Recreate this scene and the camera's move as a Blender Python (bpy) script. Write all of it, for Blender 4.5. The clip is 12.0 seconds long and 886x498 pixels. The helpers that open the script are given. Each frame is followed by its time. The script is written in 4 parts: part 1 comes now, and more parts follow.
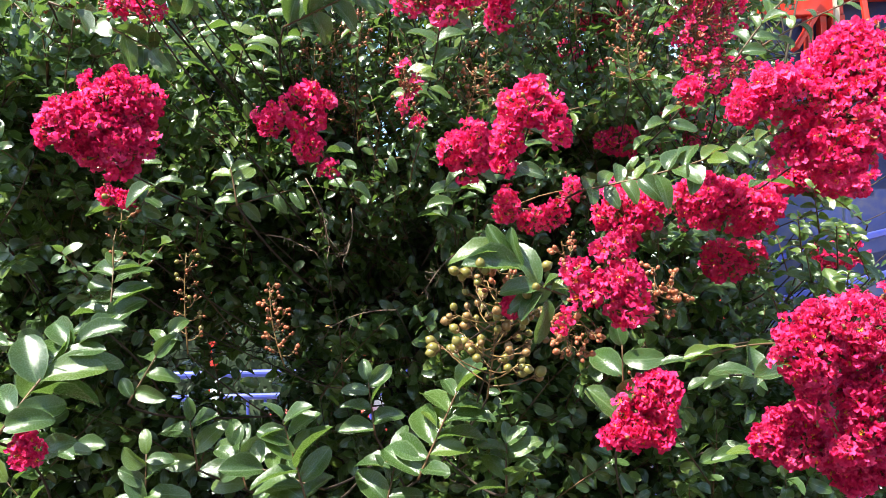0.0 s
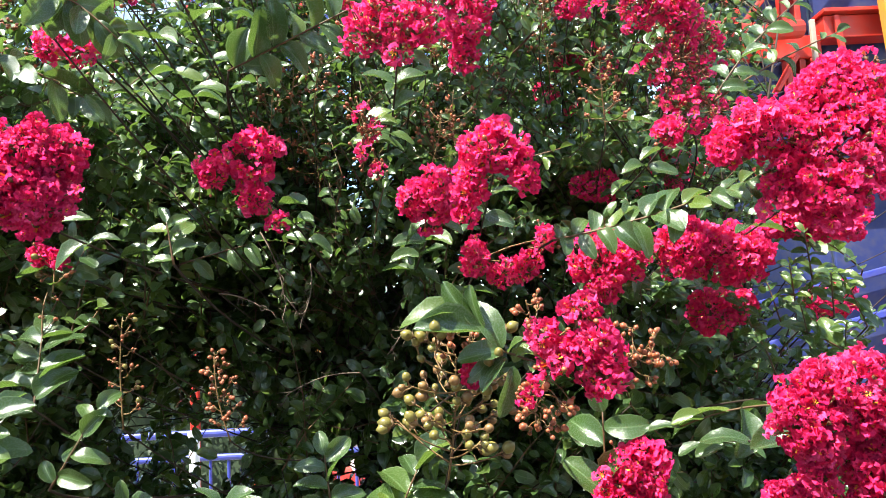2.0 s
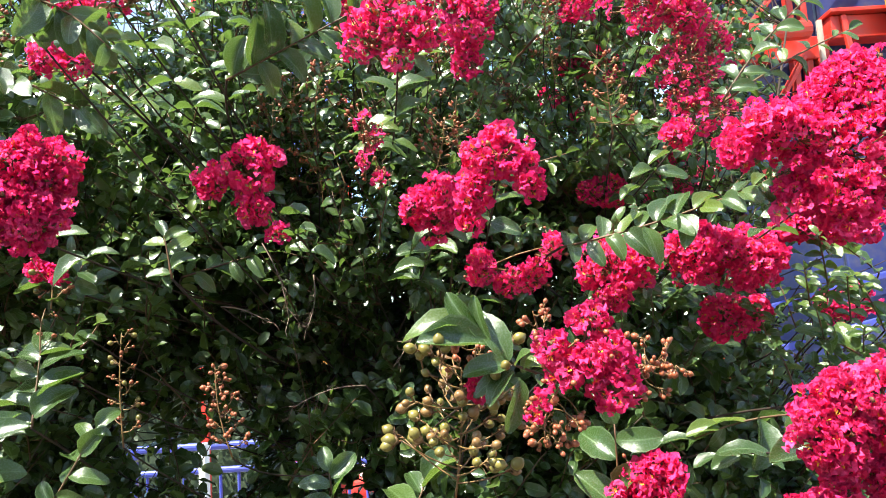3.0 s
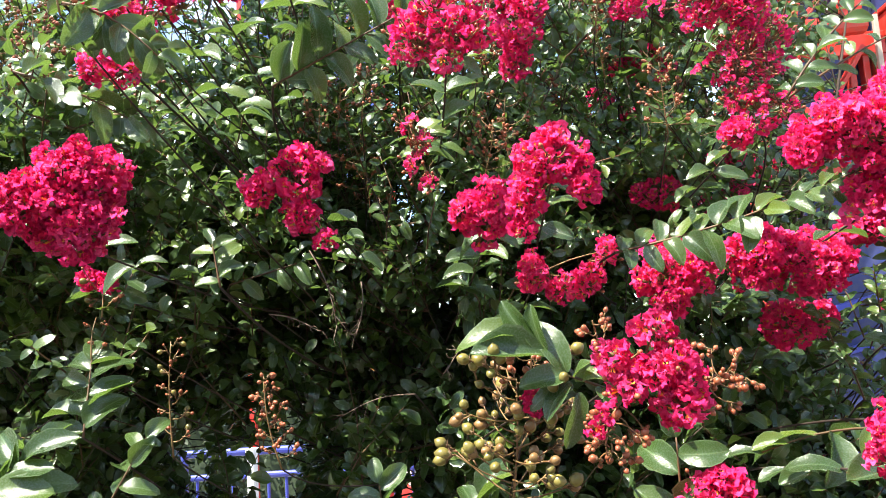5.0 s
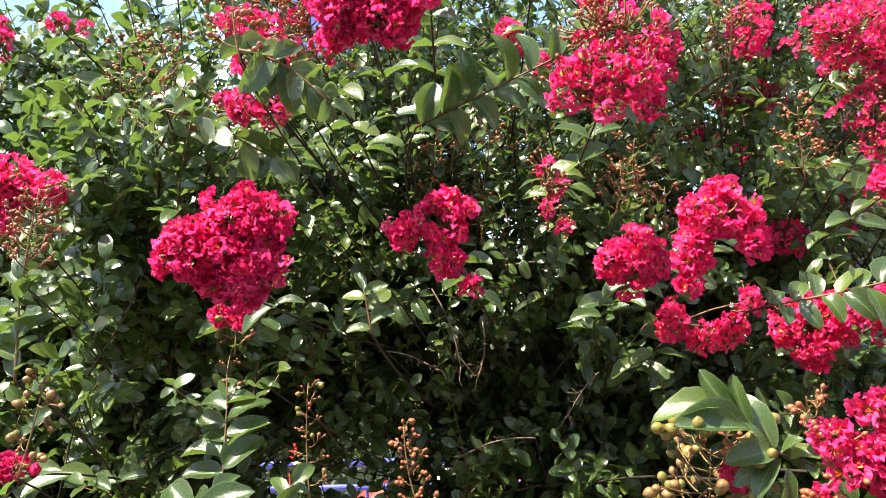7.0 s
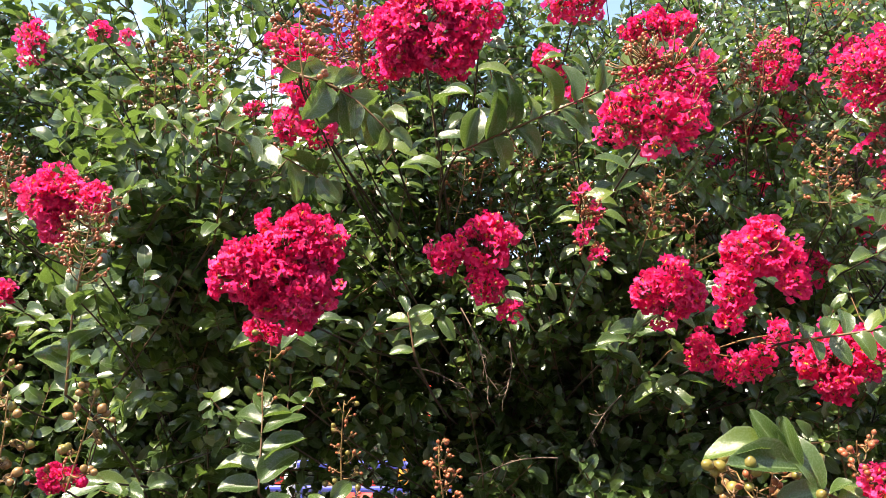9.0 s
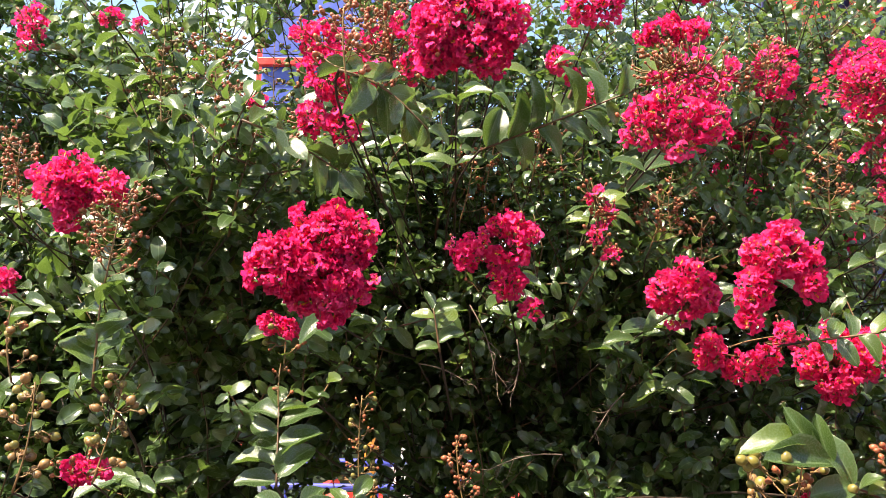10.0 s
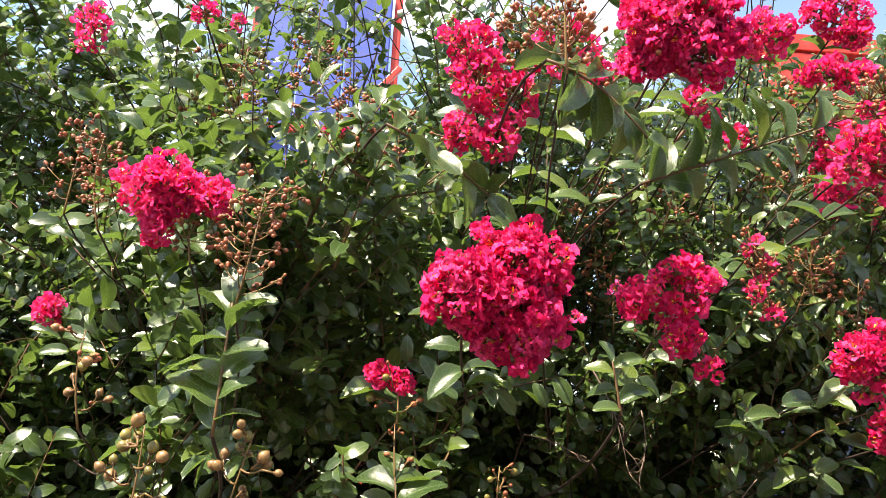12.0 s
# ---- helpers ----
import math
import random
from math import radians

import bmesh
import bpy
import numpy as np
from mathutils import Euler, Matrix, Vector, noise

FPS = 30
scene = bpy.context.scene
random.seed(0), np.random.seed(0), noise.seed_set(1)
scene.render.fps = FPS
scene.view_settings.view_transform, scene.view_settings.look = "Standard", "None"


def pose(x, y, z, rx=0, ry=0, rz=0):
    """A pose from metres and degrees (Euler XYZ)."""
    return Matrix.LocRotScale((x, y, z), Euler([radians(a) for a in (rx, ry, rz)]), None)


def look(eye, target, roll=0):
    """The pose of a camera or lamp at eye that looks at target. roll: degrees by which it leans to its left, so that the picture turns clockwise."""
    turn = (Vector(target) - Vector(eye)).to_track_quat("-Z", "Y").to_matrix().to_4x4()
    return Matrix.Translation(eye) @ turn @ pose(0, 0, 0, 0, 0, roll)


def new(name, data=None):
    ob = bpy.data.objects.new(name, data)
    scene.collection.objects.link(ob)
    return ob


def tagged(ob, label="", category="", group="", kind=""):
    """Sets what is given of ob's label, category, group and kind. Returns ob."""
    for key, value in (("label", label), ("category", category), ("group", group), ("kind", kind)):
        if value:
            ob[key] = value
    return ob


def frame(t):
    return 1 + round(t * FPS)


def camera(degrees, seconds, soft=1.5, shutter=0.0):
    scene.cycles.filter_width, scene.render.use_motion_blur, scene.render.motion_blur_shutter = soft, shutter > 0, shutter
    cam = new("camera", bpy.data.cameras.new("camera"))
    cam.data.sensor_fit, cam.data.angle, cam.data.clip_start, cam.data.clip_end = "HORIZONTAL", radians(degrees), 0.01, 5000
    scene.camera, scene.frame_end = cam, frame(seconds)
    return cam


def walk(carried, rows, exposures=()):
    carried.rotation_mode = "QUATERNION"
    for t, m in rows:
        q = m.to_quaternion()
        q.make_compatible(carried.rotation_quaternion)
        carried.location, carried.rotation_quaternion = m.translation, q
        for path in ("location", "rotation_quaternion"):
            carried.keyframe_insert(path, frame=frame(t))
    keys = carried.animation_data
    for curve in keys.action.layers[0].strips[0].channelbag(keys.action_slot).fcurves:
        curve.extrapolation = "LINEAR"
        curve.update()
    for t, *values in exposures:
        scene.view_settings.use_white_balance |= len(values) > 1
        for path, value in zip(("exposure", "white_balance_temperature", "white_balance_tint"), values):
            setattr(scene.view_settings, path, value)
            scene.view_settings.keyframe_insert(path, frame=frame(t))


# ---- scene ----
cam = camera(59.2, 12.0, soft=0.75)
METRES, EYE, TILT, LEAN, TURN = 0.75, 1.5, 3.0, 1.5, 0.0
ROWS = [
    (0.0, 0.0, 0.0, 0.0, -0.0, 0.0, -0.0),
    (0.5, 0.001, 0.0411, -0.0009, -0.35, 0.68, -0.02),
    (1.0, 0.0087, 0.0699, 0.0032, -0.37, 1.49, 0.05),
    (1.5, 0.0294, 0.0949, 0.0089, -0.37, 2.5, 0.45),
    (2.0, 0.0506, 0.1231, 0.0156, -0.64, 3.52, 1.18),
    (2.5, 0.0585, 0.1431, 0.0181, -0.55, 4.11, 1.7),
    (4.5, 0.0536, 0.1764, 0.0267, 2.61, 3.99, 2.39),
    (5.0, 0.0461, 0.1877, 0.0263, 3.27, 4.52, 2.22),
    (5.5, 0.007, 0.197, 0.0345, 4.76, 5.03, 1.37),
    (6.0, -0.0393, 0.1943, 0.0646, 5.95, 5.56, 0.76),
    (6.5, -0.086, 0.197, 0.0733, 5.99, 5.55, 0.64),
    (7.0, -0.1428, 0.1894, 0.0913, 5.17, 5.32, 0.68),
    (9.0, -0.2293, 0.1574, 0.1266, 3.98, 5.37, -1.28),
    (9.5, -0.284, 0.1504, 0.1256, 2.61, 5.41, -1.8),
    (10.0, -0.3322, 0.1428, 0.1195, 0.86, 5.38, -2.14),
    (10.5, -0.3944, 0.1792, 0.1085, -0.18, 5.4, -2.31),
    (11.0, -0.4805, 0.2651, 0.0942, -1.43, 6.6, -2.64),
    (11.5, -0.5661, 0.3411, 0.0757, -2.75, 9.64, -3.7),
    (12.0, -0.6283, 0.3618, 0.0625, -3.14, 11.67, -4.77),
]
walk(cam, [(t, pose(0, 0, EYE, TILT, LEAN, TURN) @ pose(METRES * x, METRES * y, METRES * z, 90 + pitch, roll, yaw)) for t, x, y, z, yaw, pitch, roll in ROWS],
     exposures=[(0.0, 1.90, 6600, 0), (5.0, 1.95, 6750, 5.5), (7.0, 1.92, 7300, 9), (9.0, 1.86, 7650, 11.5), (12.0, 1.84, 7750, 11.5)])

# ---- world, sun, exposure ----
SUN = Vector((-0.42, -0.31, 0.852)).normalized()
world = bpy.data.worlds.new("sky")
scene.world = world
world.use_nodes = True
wn = world.node_tree.nodes
wl = world.node_tree.links
sky = wn.new("ShaderNodeTexSky")
sky.sky_type = "NISHITA"
sky.sun_disc = False
sky.ozone_density = 3.0
sky.dust_density = 0.4
sky.sun_elevation = math.asin(SUN.z)
sky.sun_rotation = math.atan2(SUN.x, SUN.y)
wn["Background"].inputs["Strength"].default_value = 0.125
cloud, spot, mix = wn.new("ShaderNodeTexNoise"), wn.new("ShaderNodeValToRGB"), wn.new("ShaderNodeMix")
place = wn.new("ShaderNodeTexCoord")
wl.new(place.outputs["Generated"], cloud.inputs["Vector"])
cloud.inputs["Scale"].default_value, cloud.inputs["Detail"].default_value = 2.6, 7
spot.color_ramp.elements[0].position, spot.color_ramp.elements[1].position = 0.51, 0.65
mix.data_type = "RGBA"
mix.inputs[7].default_value = (5.0, 5.2, 5.6, 1)
wl.new(cloud.outputs[0], spot.inputs[0])
wl.new(spot.outputs[0], mix.inputs[0])
wl.new(sky.outputs[0], mix.inputs[6])
wl.new(mix.outputs[2], wn["Background"].inputs["Color"])
sun = new("sun", bpy.data.lights.new("sun", "SUN"))
sun.data.energy, sun.data.angle, sun.data.color = 5.0, radians(0.53), (1.0, 0.955, 0.88)
sun.matrix_world = look(SUN * 30, (0, 0, 0))


# ---- materials ----
def material(name, rough=0.6, metal=0.0, spec=0.5):
    m = bpy.data.materials.new(name)
    m.use_nodes = True
    b = m.node_tree.nodes["Principled BSDF"]
    b.inputs["Roughness"].default_value = rough
    b.inputs["Metallic"].default_value = metal
    b.inputs["Specular IOR Level"].default_value = spec
    return m, m.node_tree.nodes, m.node_tree.links, b


def rand_value(n, l):
    """0..1, different for each object and for each island of a joined mesh."""
    info, geo = n.new("ShaderNodeObjectInfo"), n.new("ShaderNodeNewGeometry")
    add, fr = n.new("ShaderNodeMath"), n.new("ShaderNodeMath")
    fr.operation = "FRACT"
    l.new(info.outputs["Random"], add.inputs[0])
    l.new(geo.outputs["Random Per Island"], add.inputs[1])
    l.new(add.outputs[0], fr.inputs[0])
    return fr.outputs[0]


def ramp(n, l, source, *stops):
    r = n.new("ShaderNodeValToRGB")
    e = r.color_ramp.elements
    while len(e) < len(stops):
        e.new(0.5)
    for k, (at, colour) in enumerate(stops):
        e[k].position, e[k].color = at, (*colour, 1)
    l.new(source, r.inputs[0])
    return r.outputs[0]


def noise_node(n, l, scale, detail=3.0, coords="Object"):
    tc, t = n.new("ShaderNodeTexCoord"), n.new("ShaderNodeTexNoise")
    t.inputs["Scale"].default_value, t.inputs["Detail"].default_value = scale, detail
    l.new(tc.outputs[coords], t.inputs["Vector"])
    return t.outputs[0]


def mixed(n, l, a, b, factor, how="MIX"):
    m = n.new("ShaderNodeMix")
    m.data_type, m.blend_type = "RGBA", how
    for socket, v in ((m.inputs[0], factor), (m.inputs[6], a), (m.inputs[7], b)):
        if isinstance(v, (int, float)):
            socket.default_value = v
        elif isinstance(v, tuple):
            socket.default_value = (*v, 1)
        else:
            l.new(v, socket)
    return m.outputs[2]


def math_node(n, l, op, a, b=0.0):
    m = n.new("ShaderNodeMath")
    m.operation = op
    for socket, v in ((m.inputs[0], a), (m.inputs[1], b)):
        if isinstance(v, (int, float)):
            socket.default_value = v
        else:
            l.new(v, socket)
    return m.outputs[0]


def bump(n, l, b, height, strength, distance):
    k = n.new("ShaderNodeBump")
    k.inputs["Strength"].default_value, k.inputs["Distance"].default_value = strength, distance
    l.new(height, k.inputs["Height"])
    l.new(k.outputs[0], b.inputs["Normal"])


def see_through(m, colour, share):
    """Lets part of the light through a thin blade or petal."""
    n, l = m.node_tree.nodes, m.node_tree.links
    tr, mx = n.new("ShaderNodeBsdfTranslucent"), n.new("ShaderNodeMixShader")
    mx.inputs[0].default_value = share
    if isinstance(colour, tuple):
        tr.inputs[0].default_value = (*colour, 1)
    else:
        l.new(colour, tr.inputs[0])
    out = n["Material Output"].inputs[0]
    l.new(n["Principled BSDF"].outputs[0], mx.inputs[1])
    l.new(tr.outputs[0], mx.inputs[2])
    l.new(mx.outputs[0], out)


def leaf_material():
    m, n, l, b = material("leaf_blade", 0.34, spec=0.7)
    r = rand_value(n, l)
    base = ramp(n, l, r, (0.0, (0.032, 0.060, 0.021)), (0.5, (0.045, 0.084, 0.025)), (0.85, (0.064, 0.106, 0.026)), (1.0, (0.105, 0.148, 0.027)))
    patch = ramp(n, l, noise_node(n, l, 60, 4), (0.35, (0.80, 0.80, 0.80)), (0.7, (1.15, 1.12, 1.0)))
    base = mixed(n, l, base, patch, 0.6, "MULTIPLY")
    uv, sep = n.new("ShaderNodeUVMap"), n.new("ShaderNodeSeparateXYZ")
    l.new(uv.outputs[0], sep.inputs[0])
    u = math_node(n, l, "ABSOLUTE", math_node(n, l, "SUBTRACT", sep.outputs[0], 0.5))
    mid = math_node(n, l, "LESS_THAN", u, 0.028)
    side = math_node(n, l, "SINE", math_node(n, l, "MULTIPLY", math_node(n, l, "SUBTRACT", sep.outputs[1], u), 62))
    vein = math_node(n, l, "MULTIPLY", math_node(n, l, "GREATER_THAN", side, 0.95), 0.07)
    veins = math_node(n, l, "MAXIMUM", math_node(n, l, "MULTIPLY", mid, 0.55), vein)
    base = mixed(n, l, base, (0.15, 0.22, 0.10), veins)
    rim = math_node(n, l, "MULTIPLY", math_node(n, l, "GREATER_THAN", u, 0.462), 0.45)
    base = mixed(n, l, base, (0.16, 0.22, 0.11), rim)
    l.new(base, b.inputs["Base Color"])
    l.new(ramp(n, l, noise_node(n, l, 35, 3), (0.3, (0.17, 0.17, 0.17)), (0.75, (0.38, 0.38, 0.38))), b.inputs["Roughness"])
    bump(n, l, b, math_node(n, l, "ADD", math_node(n, l, "MULTIPLY", side, 0.14), math_node(n, l, "MULTIPLY", noise_node(n, l, 160, 2), 2.0)), 0.22, 0.0006)
    see_through(m, mixed(n, l, base, (0.24, 0.39, 0.06), 0.5), 0.30)
    return m


def petal_material():
    m, n, l, b = material("crimson_petal", 0.55, spec=0.22)
    r = rand_value(n, l)
    base = ramp(n, l, r, (0.0, (0.86, 0.018, 0.155)), (0.5, (0.95, 0.038, 0.222)), (1.0, (0.97, 0.092, 0.32)))
    fine = ramp(n, l, noise_node(n, l, 420, 4), (0.35, (0.85, 0.7, 0.78)), (0.68, (1.08, 1.9, 1.35)))
    base = mixed(n, l, base, fine, 0.7, "MULTIPLY")
    l.new(base, b.inputs["Base Color"])
    bump(n, l, b, noise_node(n, l, 520, 4), 0.6, 0.0015)
    see_through(m, mixed(n, l, base, (0.97, 0.028, 0.215), 0.5), 0.54)
    return m


def speckled(name, low, high, scale, rough=0.6, spec=0.4, bumpy=0.0, randomised=True, metal=0.0):
    m, n, l, b = material(name, rough, metal, spec)
    base = ramp(n, l, noise_node(n, l, scale, 5), (0.3, low), (0.72, high))
    if randomised:
        tone = ramp(n, l, rand_value(n, l), (0.0, (0.72, 0.72, 0.72)), (1.0, (1.2, 1.2, 1.2)))
        base = mixed(n, l, base, tone, 0.8, "MULTIPLY")
    l.new(base, b.inputs["Base Color"])
    if bumpy:
        bump(n, l, b, noise_node(n, l, scale * 2.2, 6), 0.6, bumpy)
    return m


def painted(name, colour, rough=0.4, dirt=0.35):
    """Weathered gloss paint: faded patches, grime and fine scratches."""
    m, n, l, b = material(name, rough, spec=0.45)
    fade = ramp(n, l, noise_node(n, l, 1.7, 5), (0.3, tuple(c * 0.8 for c in colour)), (0.7, tuple(min(1, c * 1.12 + 0.01) for c in colour)))
    grime = ramp(n, l, noise_node(n, l, 14, 8), (0.45, (0, 0, 0)), (0.75, (1, 1, 1)))
    base = mixed(n, l, fade, (0.12, 0.10, 0.08), math_node(n, l, "MULTIPLY", grime, dirt))
    l.new(base, b.inputs["Base Color"])
    bump(n, l, b, noise_node(n, l, 90, 4), 0.15, 0.002)
    return m


LEAF = leaf_material()
PETAL = petal_material()
STAMEN = speckled("orange_yellow_stamen", (0.75, 0.26, 0.02), (0.85, 0.45, 0.05), 300, 0.6)
GREEN_STEM = speckled("young_reddish_stem", (0.080, 0.030, 0.016), (0.125, 0.078, 0.030), 70, 0.55)
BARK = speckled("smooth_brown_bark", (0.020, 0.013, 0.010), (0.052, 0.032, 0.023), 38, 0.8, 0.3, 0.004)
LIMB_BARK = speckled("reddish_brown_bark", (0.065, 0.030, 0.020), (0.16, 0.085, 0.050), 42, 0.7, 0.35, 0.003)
BUD = speckled("russet_bud", (0.215, 0.046, 0.021), (0.34, 0.112, 0.043), 130, 0.45, 0.5)
RIPE_SKIN = speckled("tan_russet_capsule", (0.150, 0.072, 0.026), (0.24, 0.145, 0.050), 120, 0.42, 0.5)
PEDICEL = speckled("light_russet_stalk", (0.130, 0.056, 0.022), (0.18, 0.12, 0.040), 70, 0.5)
CAPSULE = speckled("olive_green_capsule", (0.120, 0.096, 0.020), (0.20, 0.170, 0.042), 110, 0.38, 0.5)
DRY_WOOD = speckled("pale_dry_twig", (0.11, 0.075, 0.055), (0.22, 0.16, 0.125), 60, 0.8, 0.3)
PAVING = speckled("pale_concrete_ground", (0.20, 0.195, 0.18), (0.31, 0.30, 0.28), 2.3, 0.85, 0.3, 0.01, False)
PLASTER = speckled("weathered_plaster", (0.20, 0.19, 0.17), (0.30, 0.28, 0.25), 1.4, 0.9, 0.2, 0.006, False)
MULCH = speckled("dark_bark_mulch", (0.030, 0.020, 0.014), (0.11, 0.07, 0.045), 30, 0.95, 0.2, 0.02, False)
RED = painted("orange_red_paint", (0.48, 0.020, 0.010))
ORANGE = painted("orange_yellow_paint", (0.52, 0.20, 0.022))
BLUE = painted("deep_blue_paint", (0.016, 0.026, 0.120), 0.45)
RAIL_BLUE = painted("violet_blue_rail_paint", (0.034, 0.046, 0.30), 0.4)
TOWER_BLUE = painted("bright_blue_paint", (0.030, 0.065, 0.34), 0.45)
CREAM = painted("cream_paint", (0.44, 0.33, 0.26), 0.5)
HEDGE = speckled("dark_hedge_leaf", (0.010, 0.018, 0.008), (0.026, 0.042, 0.016), 40, 0.6, 0.3)
WHITE = painted("white_paint", (0.78, 0.78, 0.76), 0.45)
BLACK = painted("black_seat_plastic", (0.02, 0.02, 0.022), 0.5)


# ---- mesh helpers ----
class Soup:
    """Collects vertices, faces, UVs and material slots for one mesh."""

    def __init__(self):
        self.v, self.f, self.uv, self.m, self.n = [], [], [], [], 0

    def add(self, verts, faces, slot=0, uv=None):
        verts = np.asarray(verts, float)
        self.v.append(verts)
        self.f.extend(tuple(int(i) + self.n for i in f) for f in faces)
        self.m.extend([slot] * len(faces))
        self.uv.append(np.zeros((len(verts), 2)) if uv is None else uv)
        self.n += len(verts)

    def tube(self, points, radii, sides=5, slot=0):
        p = np.array([tuple(q) for q in points], float)
        d = np.gradient(p, axis=0)
        d /= np.linalg.norm(d, axis=1)[:, None] + 1e-12
        ref = np.array((0.31, 0.93, 0.19))
        a = np.cross(d, ref)
        a /= np.linalg.norm(a, axis=1)[:, None] + 1e-12
        b = np.cross(d, a)
        w = np.linspace(0, 2 * np.pi, sides, endpoint=False)
        r = np.broadcast_to(np.asarray(radii, float), (len(p),))
        ring = p[:, None] + r[:, None, None] * (np.cos(w)[None, :, None] * a[:, None] + np.sin(w)[None, :, None] * b[:, None])
        faces = [(i * sides + k, i * sides + (k + 1) % sides, (i + 1) * sides + (k + 1) % sides, (i + 1) * sides + k) for i in range(len(p) - 1) for k in range(sides)]
        faces += [tuple(range(sides))[::-1], tuple((len(p) - 1) * sides + k for k in range(sides))]
        self.add(ring.reshape(-1, 3), faces, slot)

    def mesh(self, name, mats, smooth=True):
        me = bpy.data.meshes.new(name)
        v = np.concatenate(self.v)
        me.from_pydata(v.tolist(), [], self.f)
        layer = me.uv_layers.new(name="UVMap")
        loops = np.empty(len(me.loops), np.int32)
        me.loops.foreach_get("vertex_index", loops)
        layer.data.foreach_set("uv", np.concatenate(self.uv)[loops].astype(np.float32).ravel())
        for m in mats:
            me.materials.append(m)
        me.polygons.foreach_set("material_index", np.array(self.m, np.int32))
        me.polygons.foreach_set("use_smooth", np.full(len(me.polygons), smooth))
        me.update()
        return me


def child(name, me, parent, m=None, label="", kind=""):
    ob = new(name, me)
    ob.parent = parent
    if m is not None:
        ob.matrix_basis = m
    return tagged(ob, label, kind=kind)


def part(name, bm, mat, parent, label="", bevel=0.0):
    me = bpy.data.meshes.new(name)
    bm.to_mesh(me)
    bm.free()
    me.materials.append(mat)
    ob = child(name, me, parent, None, label)
    if bevel:
        k = ob.modifiers.new("bevel", "BEVEL")
        k.width, k.segments, k.limit_method = bevel, 2, "ANGLE"
    return ob


def box(x0, x1, y0, y1, z0, z1, m=None):
    bm = bmesh.new()
    bmesh.ops.create_cube(bm, size=1, matrix=Matrix.Translation(((x0 + x1) / 2, (y0 + y1) / 2, (z0 + z1) / 2)) @ Matrix.Diagonal((x1 - x0, y1 - y0, z1 - z0, 1)))
    if m is not None:
        bm.transform(m)
    return bm


def bar(a, b, r, sides=12):
    """A round bar from a to b."""
    a, b = Vector(a), Vector(b)
    bm = bmesh.new()
    m = Matrix.Translation((a + b) / 2) @ (b - a).to_track_quat("Z", "Y").to_matrix().to_4x4()
    bmesh.ops.create_cone(bm, cap_ends=True, segments=sides, radius1=r, radius2=r, depth=(b - a).length, matrix=m)
    return bm


def beam(a, b, w, d):
    """A squared bar from a to b, w wide and d deep."""
    a, b = Vector(a), Vector(b)
    m = Matrix.Translation((a + b) / 2) @ (b - a).to_track_quat("Z", "Y").to_matrix().to_4x4()
    return box(-w / 2, w / 2, -d / 2, d / 2, -(b - a).length / 2, (b - a).length / 2, m)


# ---- leaf and flower shapes ----
def leaf_shape(rows, cols, fold, curl, wave, width, seed):
    """A blade of length 1 along +y, face up: vertices, faces, UVs."""
    rng = random.Random(seed)
    v = 0.5 - 0.5 * np.cos(np.pi * np.linspace(0, 1, rows + 1))
    u = np.linspace(-1, 1, cols)
    half = width * np.sin(np.pi * np.clip(v ** 1.05, 0, 1)) ** 0.50
    half[0], half[-1] = width * 0.10, 0.006
    vv, uu = np.meshgrid(v, u, indexing="ij")
    x = uu * half[:, None]
    bend = rng.uniform(-0.06, 0.06)
    z = fold * (0.45 * np.abs(x) + 2.2 * x * x) - curl * vv ** 2 + wave * np.sin(vv * 9 + uu * 2 + seed) * np.abs(uu)
    y = vv * (1 - 0.18 * curl * vv) + 0.0 * uu
    x = x + bend * np.sin(vv * np.pi)
    verts = np.stack([x, y, z], -1).reshape(-1, 3)
    faces = [(i * cols + k, i * cols + k + 1, (i + 1) * cols + k + 1, (i + 1) * cols + k) for i in range(rows) for k in range(cols - 1)]
    return verts, faces, np.stack([(uu + 1) / 2, vv], -1).reshape(-1, 2)


LEAVES = []
for k in range(8):
    s = Soup()
    s.add(*[leaf_shape(7, 5, (0.45, 0.85, 0.25, 0.65)[k % 4], (0.18, 0.36, 0.26, 0.5)[k // 2], 0.030, (0.25, 0.30, 0.275)[k % 3], k)[i] for i in (0, 1)], 0, leaf_shape(7, 5, 0.2, 0.2, 0.02, 0.27, k)[2])
    LEAVES.append(s.mesh("leaf", [LEAF]))


